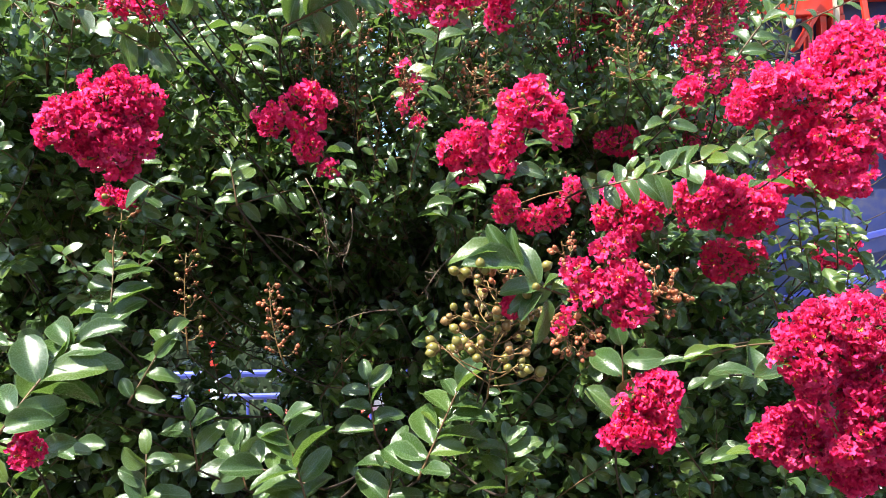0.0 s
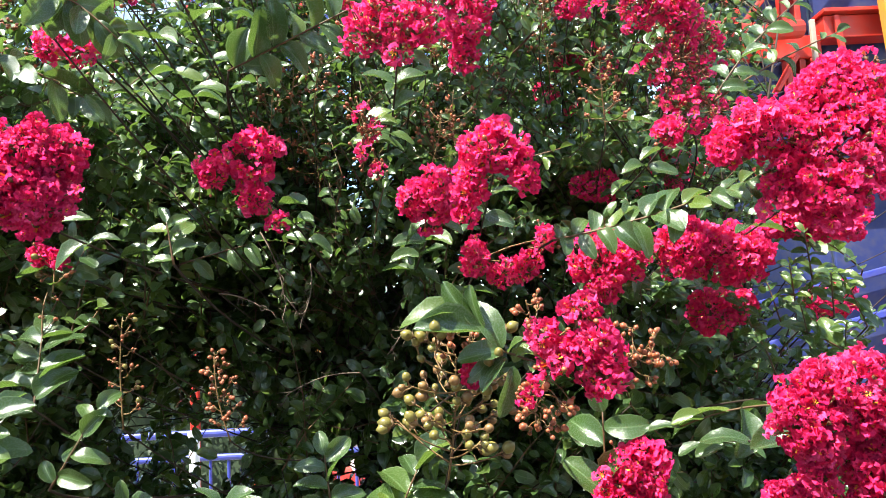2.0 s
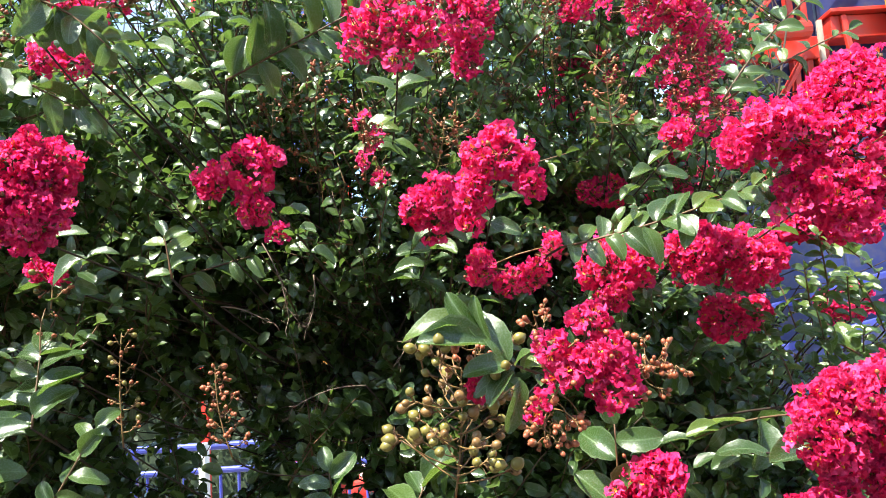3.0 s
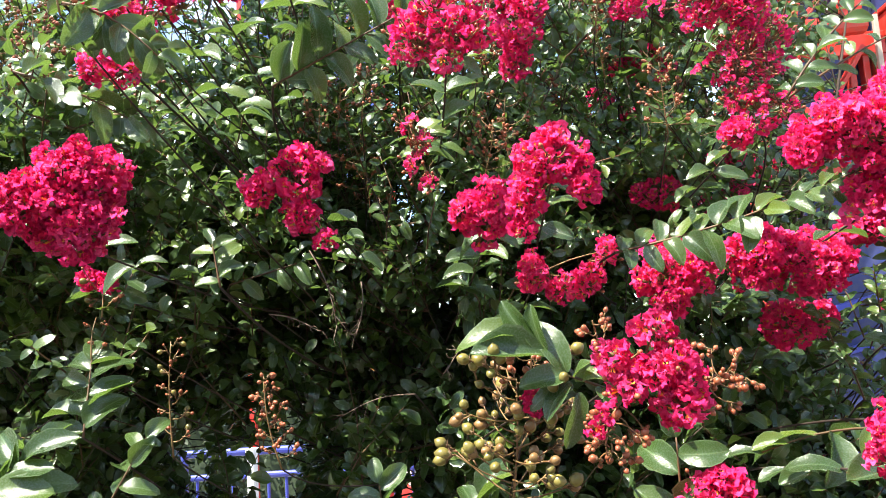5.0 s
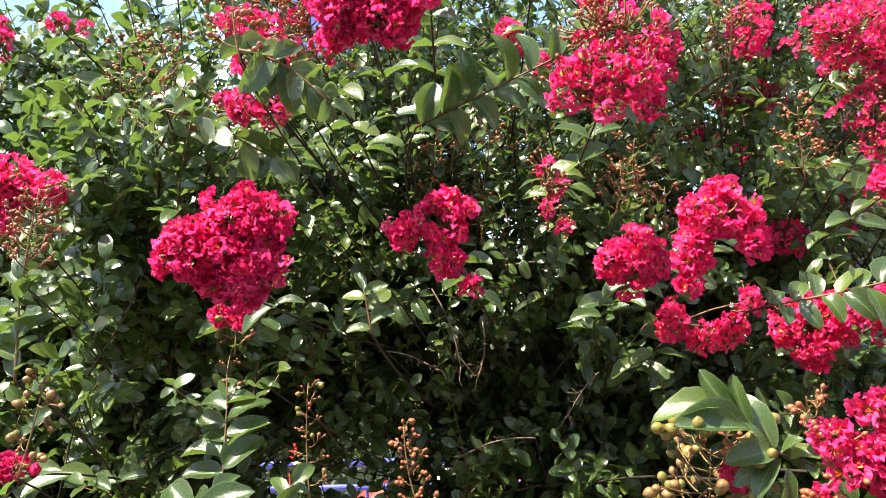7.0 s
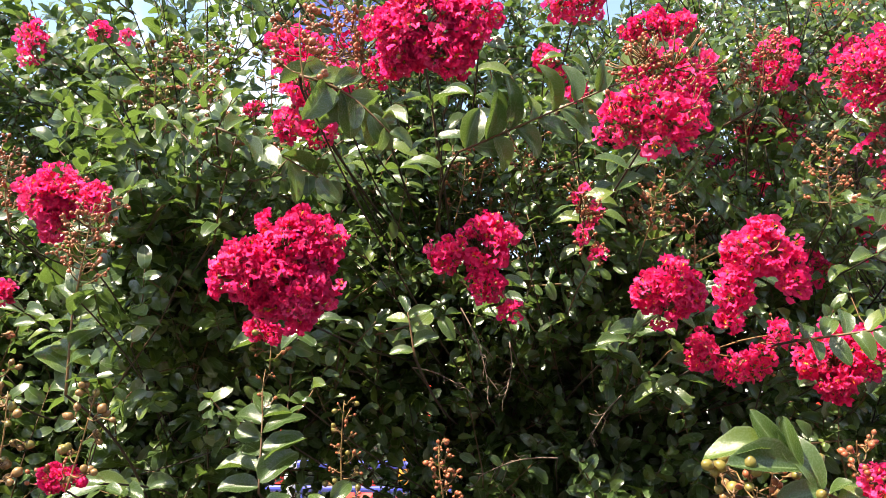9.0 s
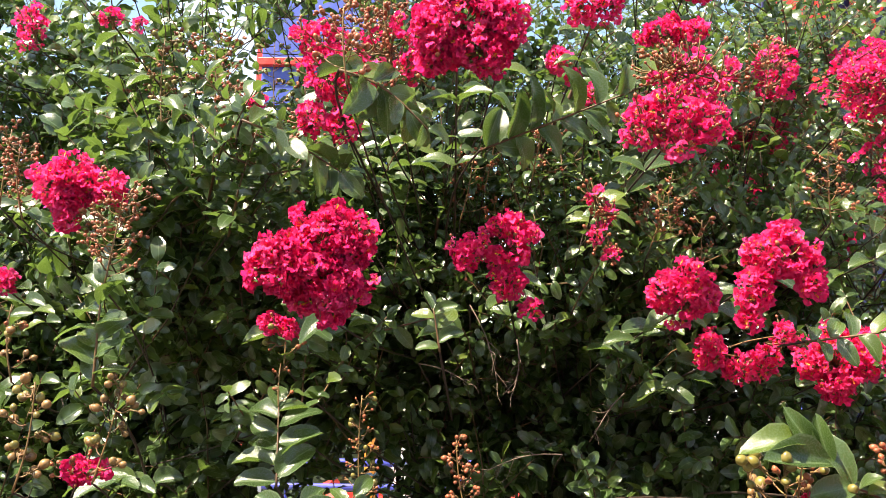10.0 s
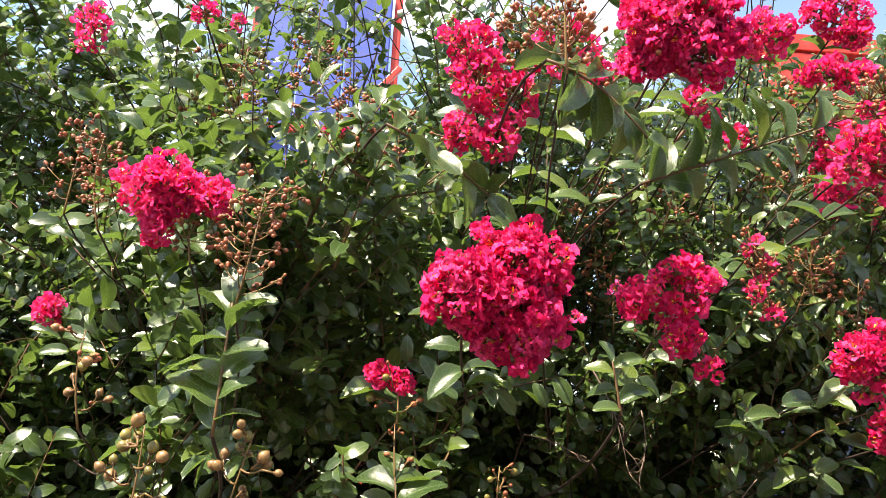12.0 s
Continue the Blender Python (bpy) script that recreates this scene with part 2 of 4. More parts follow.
def blossom_mesh(seed, rings=(0.12, 0.55, 0.82, 1.0), nc=9):
    """Six crinkled round petals on thin claws round a tuft of stamens, about 32 mm across, facing +z: one connected piece."""
    rng = random.Random(seed)
    nr = len(rings)
    verts, faces, slots = [Vector((0, 0, 0))], [], []
    for k in range(6):
        az = k * math.pi / 3 + rng.uniform(-0.3, 0.3)
        lift = rng.uniform(-0.1, 1.0)
        claw, size = rng.uniform(0.0045, 0.0095), rng.uniform(0.0056, 0.0078)
        rot = Matrix.Rotation(az, 3, "Z") @ Matrix.Rotation(-lift, 3, "Y") @ Matrix.Rotation(rng.uniform(-0.9, 0.9), 3, "X")
        first = len(verts)
        phase, cup = rng.uniform(0, 6), rng.uniform(-0.25, 0.45)
        for i, ring in enumerate(rings):
            for j in range(nc):
                a = (j / (nc - 1) - 0.5) * 4.3
                r = size * ring * (1 + (rng.uniform(-0.09, 0.09) if i == nr - 1 else 0))
                wave = 0.0019 * ring * math.sin(2.3 * a + phase) + 0.0021 * ring * (1 if (j + i) % 2 else -1) + 0.0006 * ring * rng.uniform(-1, 1)
                verts.append(rot @ Vector((claw + size * 0.35 + r * math.cos(a) * 0.80, r * math.sin(a) * 0.88, 0.003 + wave + cup * size * ring * ring)))
        faces += [(first + i * nc + j, first + i * nc + j + 1, first + (i + 1) * nc + j + 1, first + (i + 1) * nc + j) for i in range(nr - 1) for j in range(nc - 1)]
        faces.append((0, first, first + nc - 1))
        slots += [0] * ((nr - 1) * (nc - 1) + 1)
    for k in range(7):
        az = rng.uniform(0, 6.28)
        tip = Vector((0.0036 * math.cos(az), 0.0036 * math.sin(az), rng.uniform(0.006, 0.011)))
        side = Vector((-math.sin(az), math.cos(az), 0)) * 0.0008
        verts += [tip - side, tip + side]
        faces.append((0, len(verts) - 2, len(verts) - 1))
        slots.append(1)
    first = len(verts)
    for j in range(6):
        w = j * math.pi / 3
        verts.append(Vector((0.0034 * math.cos(w), 0.0034 * math.sin(w), -0.001)))
    verts.append(Vector((0, 0, -0.010)))
    for j in range(6):
        faces += [(0, first + j, first + (j + 1) % 6), (first + 6, first + (j + 1) % 6, first + j)]
        slots += [2, 2]
    s = Soup()
    s.add([tuple(q) for q in verts], faces)
    s.m = slots
    return s.mesh("blossom", [PETAL, STAMEN, GREEN_STEM])


BLOSSOMS = [blossom_mesh(40 + k) for k in range(6)]
FAR_BLOSSOMS = [blossom_mesh(50 + k, (0.12, 0.65, 1.0), 6) for k in range(5)]


def capsule_mesh(name, mat, radius, seed, nr=6, nc=9):
    """A round fruit or bud with a small point and a six-toothed calyx, hanging on +z of its stalk."""
    s = Soup()
    verts, faces = [(0, 0, 0)], []
    for i in range(1, nr):
        a = math.pi * i / nr
        for j in range(nc):
            w = 2 * math.pi * j / nc
            r = radius * math.sin(a) * (1 + 0.045 * math.cos(6 * w + seed))
            verts.append((r * math.cos(w), r * math.sin(w), radius * 1.06 * (1 - math.cos(a))))
    verts.append((0, 0, radius * 2.35))
    faces = [(0, 1 + (j + 1) % nc, 1 + j) for j in range(nc)]
    faces += [(1 + i * nc + j, 1 + i * nc + (j + 1) % nc, 1 + (i + 1) * nc + (j + 1) % nc, 1 + (i + 1) * nc + j) for i in range(nr - 2) for j in range(nc)]
    faces += [(len(verts) - 1, 1 + (nr - 2) * nc + j, 1 + (nr - 2) * nc + (j + 1) % nc) for j in range(nc)]
    s.add(verts, faces, 0)
    s.m = [0] * len(faces)
    star = [(0.42 * radius * math.cos(j * math.pi / 6), 0.42 * radius * math.sin(j * math.pi / 6), 0.02 * radius) if j % 2 else (1.1 * radius * math.cos(j * math.pi / 6), 1.1 * radius * math.sin(j * math.pi / 6), 0.5 * radius) for j in range(12)]
    s.v.append(np.array(star + [(0, 0, -0.5 * radius)]))
    s.uv.append(np.zeros((13, 2)))
    s.f += [(s.n + 12, s.n + (j + 1) % 12, s.n + j) for j in range(12)] + [(0, s.n + j, s.n + (j + 1) % 12) for j in range(12)]
    s.m += [1] * 24
    s.n += 13
    return s.mesh(name, [mat, GREEN_STEM])


BUDS = [capsule_mesh("bud", BUD, r, k, 5, 7) for k, r in enumerate((0.0020, 0.0026, 0.0032))]
FAR_BUDS = [capsule_mesh("bud", BUD, r, k, 4, 5) for k, r in enumerate((0.0021, 0.0027, 0.0033))]
RIPE = [capsule_mesh("seed_capsule", RIPE_SKIN, r, k) for k, r in enumerate((0.0042, 0.0050))]
CAPSULES = [capsule_mesh("seed_capsule", CAPSULE, r, k) for k, r in enumerate((0.0046, 0.0054, 0.0060))]


# ---- shrubs ----
def unit(rng):
    while True:
        q = Vector((rng.uniform(-1, 1), rng.uniform(-1, 1), rng.uniform(-1, 1)))
        if 0.1 < q.length < 1:
            return q.normalized()


def curve(a, b, sag, n=7):
    """Points from a to b, bowed by the vector sag."""
    a, b, sag = Vector(a), Vector(b), Vector(sag)
    return [a.lerp(b, i / (n - 1)) + sag * math.sin(math.pi * i / (n - 1)) for i in range(n)]


def aimed(at, z_axis, spin=0.0, scale=1.0):
    q = Vector(z_axis).to_track_quat("Z", "Y")
    return Matrix.Translation(at) @ q.to_matrix().to_4x4() @ Matrix.Rotation(spin, 4, "Z") @ Matrix.Scale(scale, 4)


def leaf_pose(at, along, up, scale):
    y = Vector(along).normalized()
    x = y.cross(Vector(up)).normalized()
    z = x.cross(y)
    return Matrix.Translation(at) @ Matrix((x, y, z)).transposed().to_4x4() @ Matrix.Scale(scale, 4)


def mass(name, items, head):
    """Many small far flowers or buds of one flower head, joined."""
    if not items:
        return
    s = Soup()
    slots = []
    for me, m in items:
        co = np.empty(len(me.vertices) * 3)
        me.vertices.foreach_get("co", co)
        r = np.array(m)
        s.add(co.reshape(-1, 3) @ r[:3, :3].T + r[:3, 3], [tuple(p.vertices) for p in me.polygons])
        slots += [p.material_index for p in me.polygons]
    s.m = slots
    child(name, s.mesh(name, list(items[0][0].materials)), head, None, "", "stuff")


class Plant:
    """A many-stemmed shrub: an Empty at its foot with stems under it."""

    def __init__(self, x, y, height, stems, spread, seed, label):
        self.rng = rng = random.Random(seed)
        self.root = tagged(new("crape_myrtle"), label, "shrub", "crape myrtles in a row")
        self.root.location = (x, y, 0)
        self.foot = Vector((x, y, 0))
        self.stems = []
        for k in range(stems):
            a = 2 * math.pi * (k + rng.uniform(-0.3, 0.3)) / stems
            out = Vector((math.cos(a) * 1.25, math.sin(a) * 0.45, 0))
            top = self.foot + out * spread * rng.uniform(0.5, 1) + Vector((0, 0, height * rng.uniform(0.82, 1)))
            foot = self.foot + out * rng.uniform(0.06, 0.14)
            pts = curve(foot, top, out * spread * rng.uniform(-0.18, 0.05) + unit(rng) * 0.04, 12)
            pts = [q + unit(rng) * 0.008 for q in pts]
            if any(-0.36 < (q.x - 0.04) / (q.y - 0.13) < -0.25 and 0.9 < q.z < 1.5 for q in pts):
                pts = [q + Vector((0.30 * math.sin(math.pi * i / 11), 0, 0)) for i, q in enumerate(pts)]
            self.stems.append(pts)
            s = Soup()
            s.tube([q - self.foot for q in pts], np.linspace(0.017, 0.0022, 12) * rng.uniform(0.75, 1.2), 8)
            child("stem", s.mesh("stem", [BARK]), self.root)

    def joint(self, p, drop=0.3):
        """Where a branch to p leaves the stems."""
        want = Vector(p) + Vector((self.rng.uniform(-0.15, 0.15), 0.5, -drop))
        near = sorted((q for st in self.stems for q in st), key=lambda q: (q - want).length)
        return self.rng.choice(near[:9])

    def path_to(self, p, way=None):
        """The way of a branch: out of the crown, bending up to p."""
        p = Vector(p)
        j = self.joint(p)
        c = Vector((p.x * 0.75 + j.x * 0.25, p.y + 0.8 * (j.y - p.y), p.z - 0.10))
        if way is not None:
            c = p - Vector(way) * 0.09 + Vector((0, 0.25 * (j.y - p.y), 0))
        return [j.lerp(c, t).lerp(c.lerp(p, t), t) for t in (i / 11 for i in range(12))]

    def branch(self, s, p, r0=0.0022, r1=0.0013, way=None):
        pts = self.path_to(p, way)
        s.tube([q - self.foot for q in pts], np.linspace(r0, r1, 12), 6, 1)
        return pts

    def shoot(self, base, tip, pairs, size, face=(-0.25, -0.5, 0.8), sag=(0, 0, 0.01), spread=1.0, joined=True, end=True, lean=0.45):
        """A leafy twig of its own, with each leaf a part of it."""
        rng = self.rng
        base, tip = Vector(base), Vector(tip)
        pts = curve(base, tip, sag, 8)
        s = Soup()
        s.tube([q - self.foot for q in pts], np.linspace(0.0016, 0.0009, 8), 6)
        if joined:
            self.branch(s, base, 0.0021, 0.0015, (tip - base).normalized())
        twig = child("leafy_shoot", s.mesh("leafy_shoot", [GREEN_STEM, BARK]), self.root)
        way = (tip - base).normalized()
        face = Vector(face).normalized()
        side = way.cross(face).normalized()
        count = pairs * 2 + (1 if end else 0)
        for k in range(count):
            last = end and k == count - 1
            f = 1.0 if last else (k // 2 + 0.35 + 0.35 * (k % 2)) / pairs
            at = pts[0].lerp(pts[-1], f) + Vector(sag) * math.sin(math.pi * f)
            d = way * (1.2 if last else lean) + (Vector((0, 0, 0)) if last else side * (1 if k % 2 else -1) * spread * rng.uniform(0.6, 1.2)) + unit(rng) * 0.38 + face * rng.uniform(-0.15, 0.3)
            up = (face + unit(rng) * 0.5).normalized()
            grow = size * rng.uniform(0.70, 1.12) * (0.75 + 0.25 * math.sin(math.pi * min(1, f * 0.8 + 0.2)))
            child("leaf", rng.choice(LEAVES), twig, leaf_pose(at - self.foot, d, up, grow))
        return twig

    def limb(self, pts, r0, r1):
        """A brown woody branch inside the crown, seen between the leaves."""
        way = [Vector(q) for q in pts]
        fine = [way[0]]
        for a, b in zip(way, way[1:]):
            fine += [q + unit(self.rng) * 0.003 for q in curve(a, b, (0, 0, 0.004), 5)[1:]]
        s = Soup()
        s.tube([q - self.foot for q in fine], np.linspace(r0, r1, len(fine)), 8)
        return child("branch", s.mesh("branch", [LIMB_BARK]), self.root, None, "smooth reddish brown branch")

    def bare_twig(self, base, tip, sag):
        """A thin dry twig without leaves, with a few forked side twigs."""
        rng = self.rng
        pts = curve(base, tip, sag, 9)
        s = Soup()
        s.tube([q - self.foot for q in pts], np.linspace(0.0011, 0.0006, 9), 5)
        reach = (pts[-1] - pts[0]).length
        for k in (3, 4, 5, 6, 7, 8):
            way = ((pts[k] - pts[k - 1]).normalized() + unit(rng) * 0.9).normalized()
            end = pts[k] + way * reach * rng.uniform(0.12, 0.3)
            side = curve(pts[k], end, unit(rng) * 0.004, 5)
            s.tube([q - self.foot for q in side], np.linspace(0.0006, 0.0004, 5), 4)
            for j in (2, 4):
                fork = side[j] + (way + unit(rng) * 0.9).normalized() * rng.uniform(0.006, 0.016)
                s.tube([q - self.foot for q in curve(side[j], fork, (0, 0, 0.001), 3)], [0.0004, 0.0004, 0.0003], 3)
        self.branch(s, pts[0], 0.0014, 0.0011)
        return child("bare_twig", s.mesh("bare_twig", [DRY_WOOD, BARK]), self.root, None, "thin dry bare twig")

    def leaves(self, twig, *ends, face=(-0.2, -0.6, 0.8), width=1.0):
        """Single large leaves, each from its base to its tip."""
        rng = self.rng
        for b, t in ends:
            b, t = Vector(b), Vector(t)
            m = leaf_pose(b - self.foot, t - b, Vector(face) + unit(rng) * 0.25, (t - b).length * 1.06)
            child("leaf", rng.choice(LEAVES), twig, m @ Matrix.Diagonal((width, 1, 1, 1)))

    def panicle(self, *lobes, stem=None, dense=1.0, buds=0, size=0.9, label="", leaves=8, lumps=3):
        """A flower head of one or more rounded lobes (x, y, z, rx, ry, rz), with a stalk, blossoms and buds."""
        rng = self.rng
        top = Vector(lobes[0][:3])
        foot = Vector(stem) if stem else top + Vector((0, 0.6 * lobes[0][4], -0.5 * lobes[0][5]))
        s = Soup()
        root = self.branch(s, foot)
        s.tube([q - self.foot for q in curve(foot, top, (0, 0, 0.004), 6)], np.linspace(0.0022, 0.0012, 6), 6)
        head = new("flower_panicle")
        far = top.y > 1.27
        pool, small = [], []
        spots = []
        main = list(lobes)
        for x, y, z, rx, ry, rz in main:
            for k in range(lumps if rx > 0.033 else 0):
                o = unit(rng)
                o.y = -abs(o.y) * 0.5
                q = rng.uniform(0.34, 0.5)
                lobes = (*lobes, (x + o.x * rx * 0.8, y + o.y * ry * 0.8, z + o.z * rz * 0.8, rx * q + 0.004, ry * q + 0.004, rz * q + 0.004))
        for n_lobe, (x, y, z, rx, ry, rz) in enumerate(lobes):
            c = Vector((x, y, z))
            if n_lobe:
                s.tube([q - self.foot for q in curve(top.lerp(foot, 0.3), c, (0, 0, 0.005), 5)], np.linspace(0.0012, 0.0008, 5), 4)
            area = 4 * math.pi * ((rx * ry) ** 1.6 / 3 + (rx * rz) ** 1.6 / 3 + (ry * rz) ** 1.6 / 3) ** (1 / 1.6)
            count = max(4, int(dense * area / (0.0176 * size) ** 2))
            for k in range(count):
                h = 1 - 2 * (k + 0.5) / count
                w = k * 2.39996 + rng.uniform(-0.4, 0.4)
                o = Vector((math.sqrt(1 - h * h) * math.cos(w), math.sqrt(1 - h * h) * math.sin(w), h)) + unit(rng) * 0.14
                o.normalize()
                lump = 0.86 + 0.42 * noise.noise(Vector((x * 9, y * 9, z * 9)) + o * 2.3)
                r = lump * (rng.uniform(0.66, 1.06) if rng.random() < 0.72 else rng.uniform(1.02, 1.34))
                p = c + Vector((o.x * max(0.006, rx - 0.012), o.y * max(0.006, ry - 0.012), o.z * max(0.006, rz - 0.012))) * r
                if any(m_lobe != n_lobe and ((p.x - b[0]) / b[3]) ** 2 + ((p.y - b[1]) / b[4]) ** 2 + ((p.z - b[2]) / b[5]) ** 2 < 0.36 for m_lobe, b in enumerate(lobes)):
                    continue
                if o.y < 0.45 or rng.random() < 0.25:
                    spots.append((p, o, c))
        for k, (p, o, c) in enumerate(spots):
            if k % 3 == 0:
                s.tube([q - self.foot for q in curve(c.lerp(foot, 0.25), p, (0, 0, -0.004), 4)], [0.0010, 0.0009, 0.0008, 0.0007], 4)
            one = (rng.choice(FAR_BLOSSOMS if top.y > 0.95 else BLOSSOMS), aimed(p - self.foot, o + Vector((-0.15, -0.1, 0.3)) + unit(rng) * 0.5, rng.uniform(0, 6), size * rng.uniform(0.72, 1.12)))
            if far:
                pool.append(one)
            else:
                child("blossom", one[0], head, one[1])
        for k in range(buds):
            x, y, z, rx, ry, rz = rng.choice(lobes)
            o = unit(rng)
            if o.y > 0.4:
                o.y = -o.y
            c = Vector((x, y, z))
            p = c + Vector((o.x * rx, o.y * ry, o.z * rz)) * rng.uniform(0.85, 1.12)
            s.tube([q - self.foot for q in curve(c, p, (0, 0, -0.004), 4)], [0.0010, 0.0009, 0.0008, 0.0008], 4)
            one = (rng.choice((FAR_BUDS if far else BUDS)[:2]), aimed(p - self.foot, o + Vector((0, 0, 0.5)), rng.uniform(0, 6), rng.uniform(0.75, 1.1)))
            if far:
                small.append(one)
            else:
                child("bud", one[0], head, one[1])
        mass("blossom_mass", pool, head)
        mass("bud_mass", small, head)
        head.parent = self.root
        head.location = (0, 0, 0)
        for k in range(leaves):
            f = 0.02 + 0.30 * (k // 2) / max(1, leaves // 2)
            at = root[-1].lerp(root[-4], f * 3)
            d = Vector(((1 if k % 2 else -1) * rng.uniform(0.6, 1), -0.35 + rng.uniform(-0.4, 0.4), rng.uniform(-0.3, 0.5)))
            child("leaf", rng.choice(LEAVES), head, leaf_pose(at - self.foot, d, Vector((-0.2, -0.6, 0.8)) + unit(rng) * 0.35, rng.uniform(0.036, 0.052)))
        child("stalk", s.mesh("stalk", [PEDICEL, BARK]), head)
        return tagged(head, label) if label else head

    def cluster(self, foot, top, width, count, shapes, name="fruit_cluster", label="", scale=1.0, cone=0.6, joined=True):
        """A branched spray of buds or seed capsules on thin stalks."""
        rng = self.rng
        foot, top = Vector(foot), Vector(top)
        s = Soup()
        if joined:
            self.branch(s, foot, 0.0015, 0.0010, (top - foot).normalized())
        axis = curve(foot, top, unit(rng) * 0.006, 8)
        s.tube([q - self.foot for q in axis], np.linspace(0.0012, 0.0006, 8), 6)
        head = new(name)
        far, pool = top.y > 1.15, []
        way = (top - foot).normalized()
        tight = shapes is BUDS
        left = count = int(count * (1.35 if tight else 1))
        arms = max(4, int(count / (4.2 if tight else 2.8)))
        for a in range(arms):
            f = 0.10 + 0.90 * (a + 0.5) / arms
            at = foot.lerp(top, f)
            w = a * 2.39996 + rng.uniform(-0.4, 0.4)
            q = Vector((math.cos(w), math.sin(w), 0))
            q = (q - way * q.dot(way)).normalized()
            reach = width / 2 * (1 - cone * f) * math.sqrt(rng.uniform(0.15, 1.05))
            end = at + q * reach + way * reach * rng.uniform(0.2, 0.7)
            s.tube([p - self.foot for p in curve(at, end, way * -0.003, 5)], np.linspace(0.0007 if tight else 0.0009, 0.0005 if tight else 0.0007, 5), 4)
            share = max(1, round(left / (arms - a)))
            left -= share
            for b in range(share):
                o = (q + unit(rng) * 0.9 + way * 0.3).normalized()
                start = at.lerp(end, 1 if b == 0 else rng.uniform(0.62 if tight else 0.45, 1.0))
                tip = start + o * (rng.uniform(0.002, 0.007) if tight else rng.uniform(0.005, 0.011)) * scale
                s.tube([p - self.foot for p in (start, start.lerp(tip, 0.5), tip)], [0.0006, 0.0005, 0.0008] if tight else [0.0009, 0.0008, 0.0011], 4)
                mesh = rng.choice(FAR_BUDS if tight and far else shapes)
                m = aimed(tip - self.foot, o + Vector((0, 0, 0.2)), rng.uniform(0, 6), scale * rng.uniform(0.82, 1.12))
                if far:
                    pool.append((mesh, m))
                else:
                    child(mesh.name.split(".")[0], mesh, head, m)
        for first in sorted(set(q[0].materials[0].name for q in pool)):
            mass("bud_mass", [q for q in pool if q[0].materials[0].name == first], head)
        head.parent = self.root
        child("stalk", s.mesh("stalk", [PEDICEL, BARK]), head)
        return tagged(head, label) if label else head

    def crown(self, count, allowed, size, reach, low, high, singles=300):
        """The mass of small twigs and leaves: one joined mesh of leaves, one of twigs."""
        rng = self.rng
        limbs, tries, made = [], 0, 0
        wood = Soup()
        poses = []
        while len(limbs) < count // 5 and tries < 30000:
            tries += 1
            st = rng.choice(self.stems)
            q = st[rng.randrange(4, len(st))]
            w = rng.uniform(0, 2 * math.pi)
            d = Vector((math.cos(w) * 1.2, math.sin(w) - 0.45, rng.uniform(0.1, 1.1))).normalized()
            e = q + d * rng.uniform(0.25, reach)
            if not allowed(e, rng) or not low - 0.2 < e.z < high:
                continue
            pts = curve(q, e, Vector((0, 0, -0.04)) + unit(rng) * 0.02, 7)
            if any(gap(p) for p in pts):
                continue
            limbs.append(pts)
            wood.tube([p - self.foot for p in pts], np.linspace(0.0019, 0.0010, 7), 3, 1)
        tries = 0
        while made < count and tries < count * 12:
            tries += 1
            pts = rng.choice(limbs)
            i = rng.randrange(2, 7)
            q = pts[i]
            d = ((pts[i] - pts[i - 1]).normalized() * 0.5 + unit(rng) * 0.9 + Vector((0, -0.12, 0.55))).normalized()
            length = rng.uniform(0.09, 0.26)
            e = q + d * length
            if not allowed(e, rng) or not low < e.z < high:
                continue
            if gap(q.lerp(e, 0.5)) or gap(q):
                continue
            made += 1
            tw = curve(q, e, unit(rng) * 0.015, 3)
            wood.tube([p - self.foot for p in tw], np.linspace(0.0018, 0.0009, 3), 3, 0)
            side = d.cross(unit(rng)).normalized()
            turn = d.cross(side)
            pairs = max(3, int(length / 0.020))
            for k in range(pairs * 2 + 1):
                f = min(1, (k // 2 + 0.5) / pairs)
                at = q.lerp(e, f) - self.foot
                w = (k % 2) * math.pi + (k // 2 % 2) * 0.9 + rng.uniform(-0.5, 0.5)
                along = side * math.cos(w) + turn * math.sin(w) + d * (0.5 if k < pairs * 2 else 3) + unit(rng) * 0.25 + Vector((0, 0, -0.1))
                along.normalize()
                up = SUN * 0.5 + Vector((-0.05, -0.45, 0.4)) + unit(rng) * 0.8
                x = along.cross(up).normalized()
                z = x.cross(along)
                poses.append((at, x, along, z, size * rng.uniform(0.60, 1.35) * (0.66 if e.x > -0.32 and e.z > 1.56 else 0.92 if e.x < -0.62 else 0.76 if e.z > 1.5 else 0.86), rng.randrange(4)))
        front = sorted(poses, key=lambda p: p[0].y + 0.25 * abs(p[0].z - 1.7))
        for at, x, along, z, grow, form in front[:singles]:
            child("leaf", LEAVES[form + 4 * (len(front) % 2)], self.root, Matrix.Translation(at) @ Matrix((x, along, z)).transposed().to_4x4() @ Matrix.Scale(grow, 4))
        poses = front[singles:]
        deep = 1.60 - self.foot.y
        for name, rows, some in (("foliage", 5, [p for p in poses if p[0].y < deep]), ("inner_foliage", 4, [p for p in poses if p[0].y >= deep])):
            if not some:
                continue
            forms = [leaf_shape(rows, 3 if rows == 5 else 2, f, c, 0.04, w, k) for k, (f, c, w) in enumerate(((0.25, 0.2, 0.27), (0.6, 0.35, 0.31), (0.2, 0.5, 0.28), (0.45, 0.15, 0.30)))]
            nv = len(forms[0][0])
            at = np.array([tuple(p[0]) for p in some])
            rot = np.array([[tuple(p[1]), tuple(p[2]), tuple(p[3])] for p in some])
            grow = np.array([p[4] for p in some])
            shape = np.stack([f[0] for f in forms])[np.array([p[5] for p in some])]
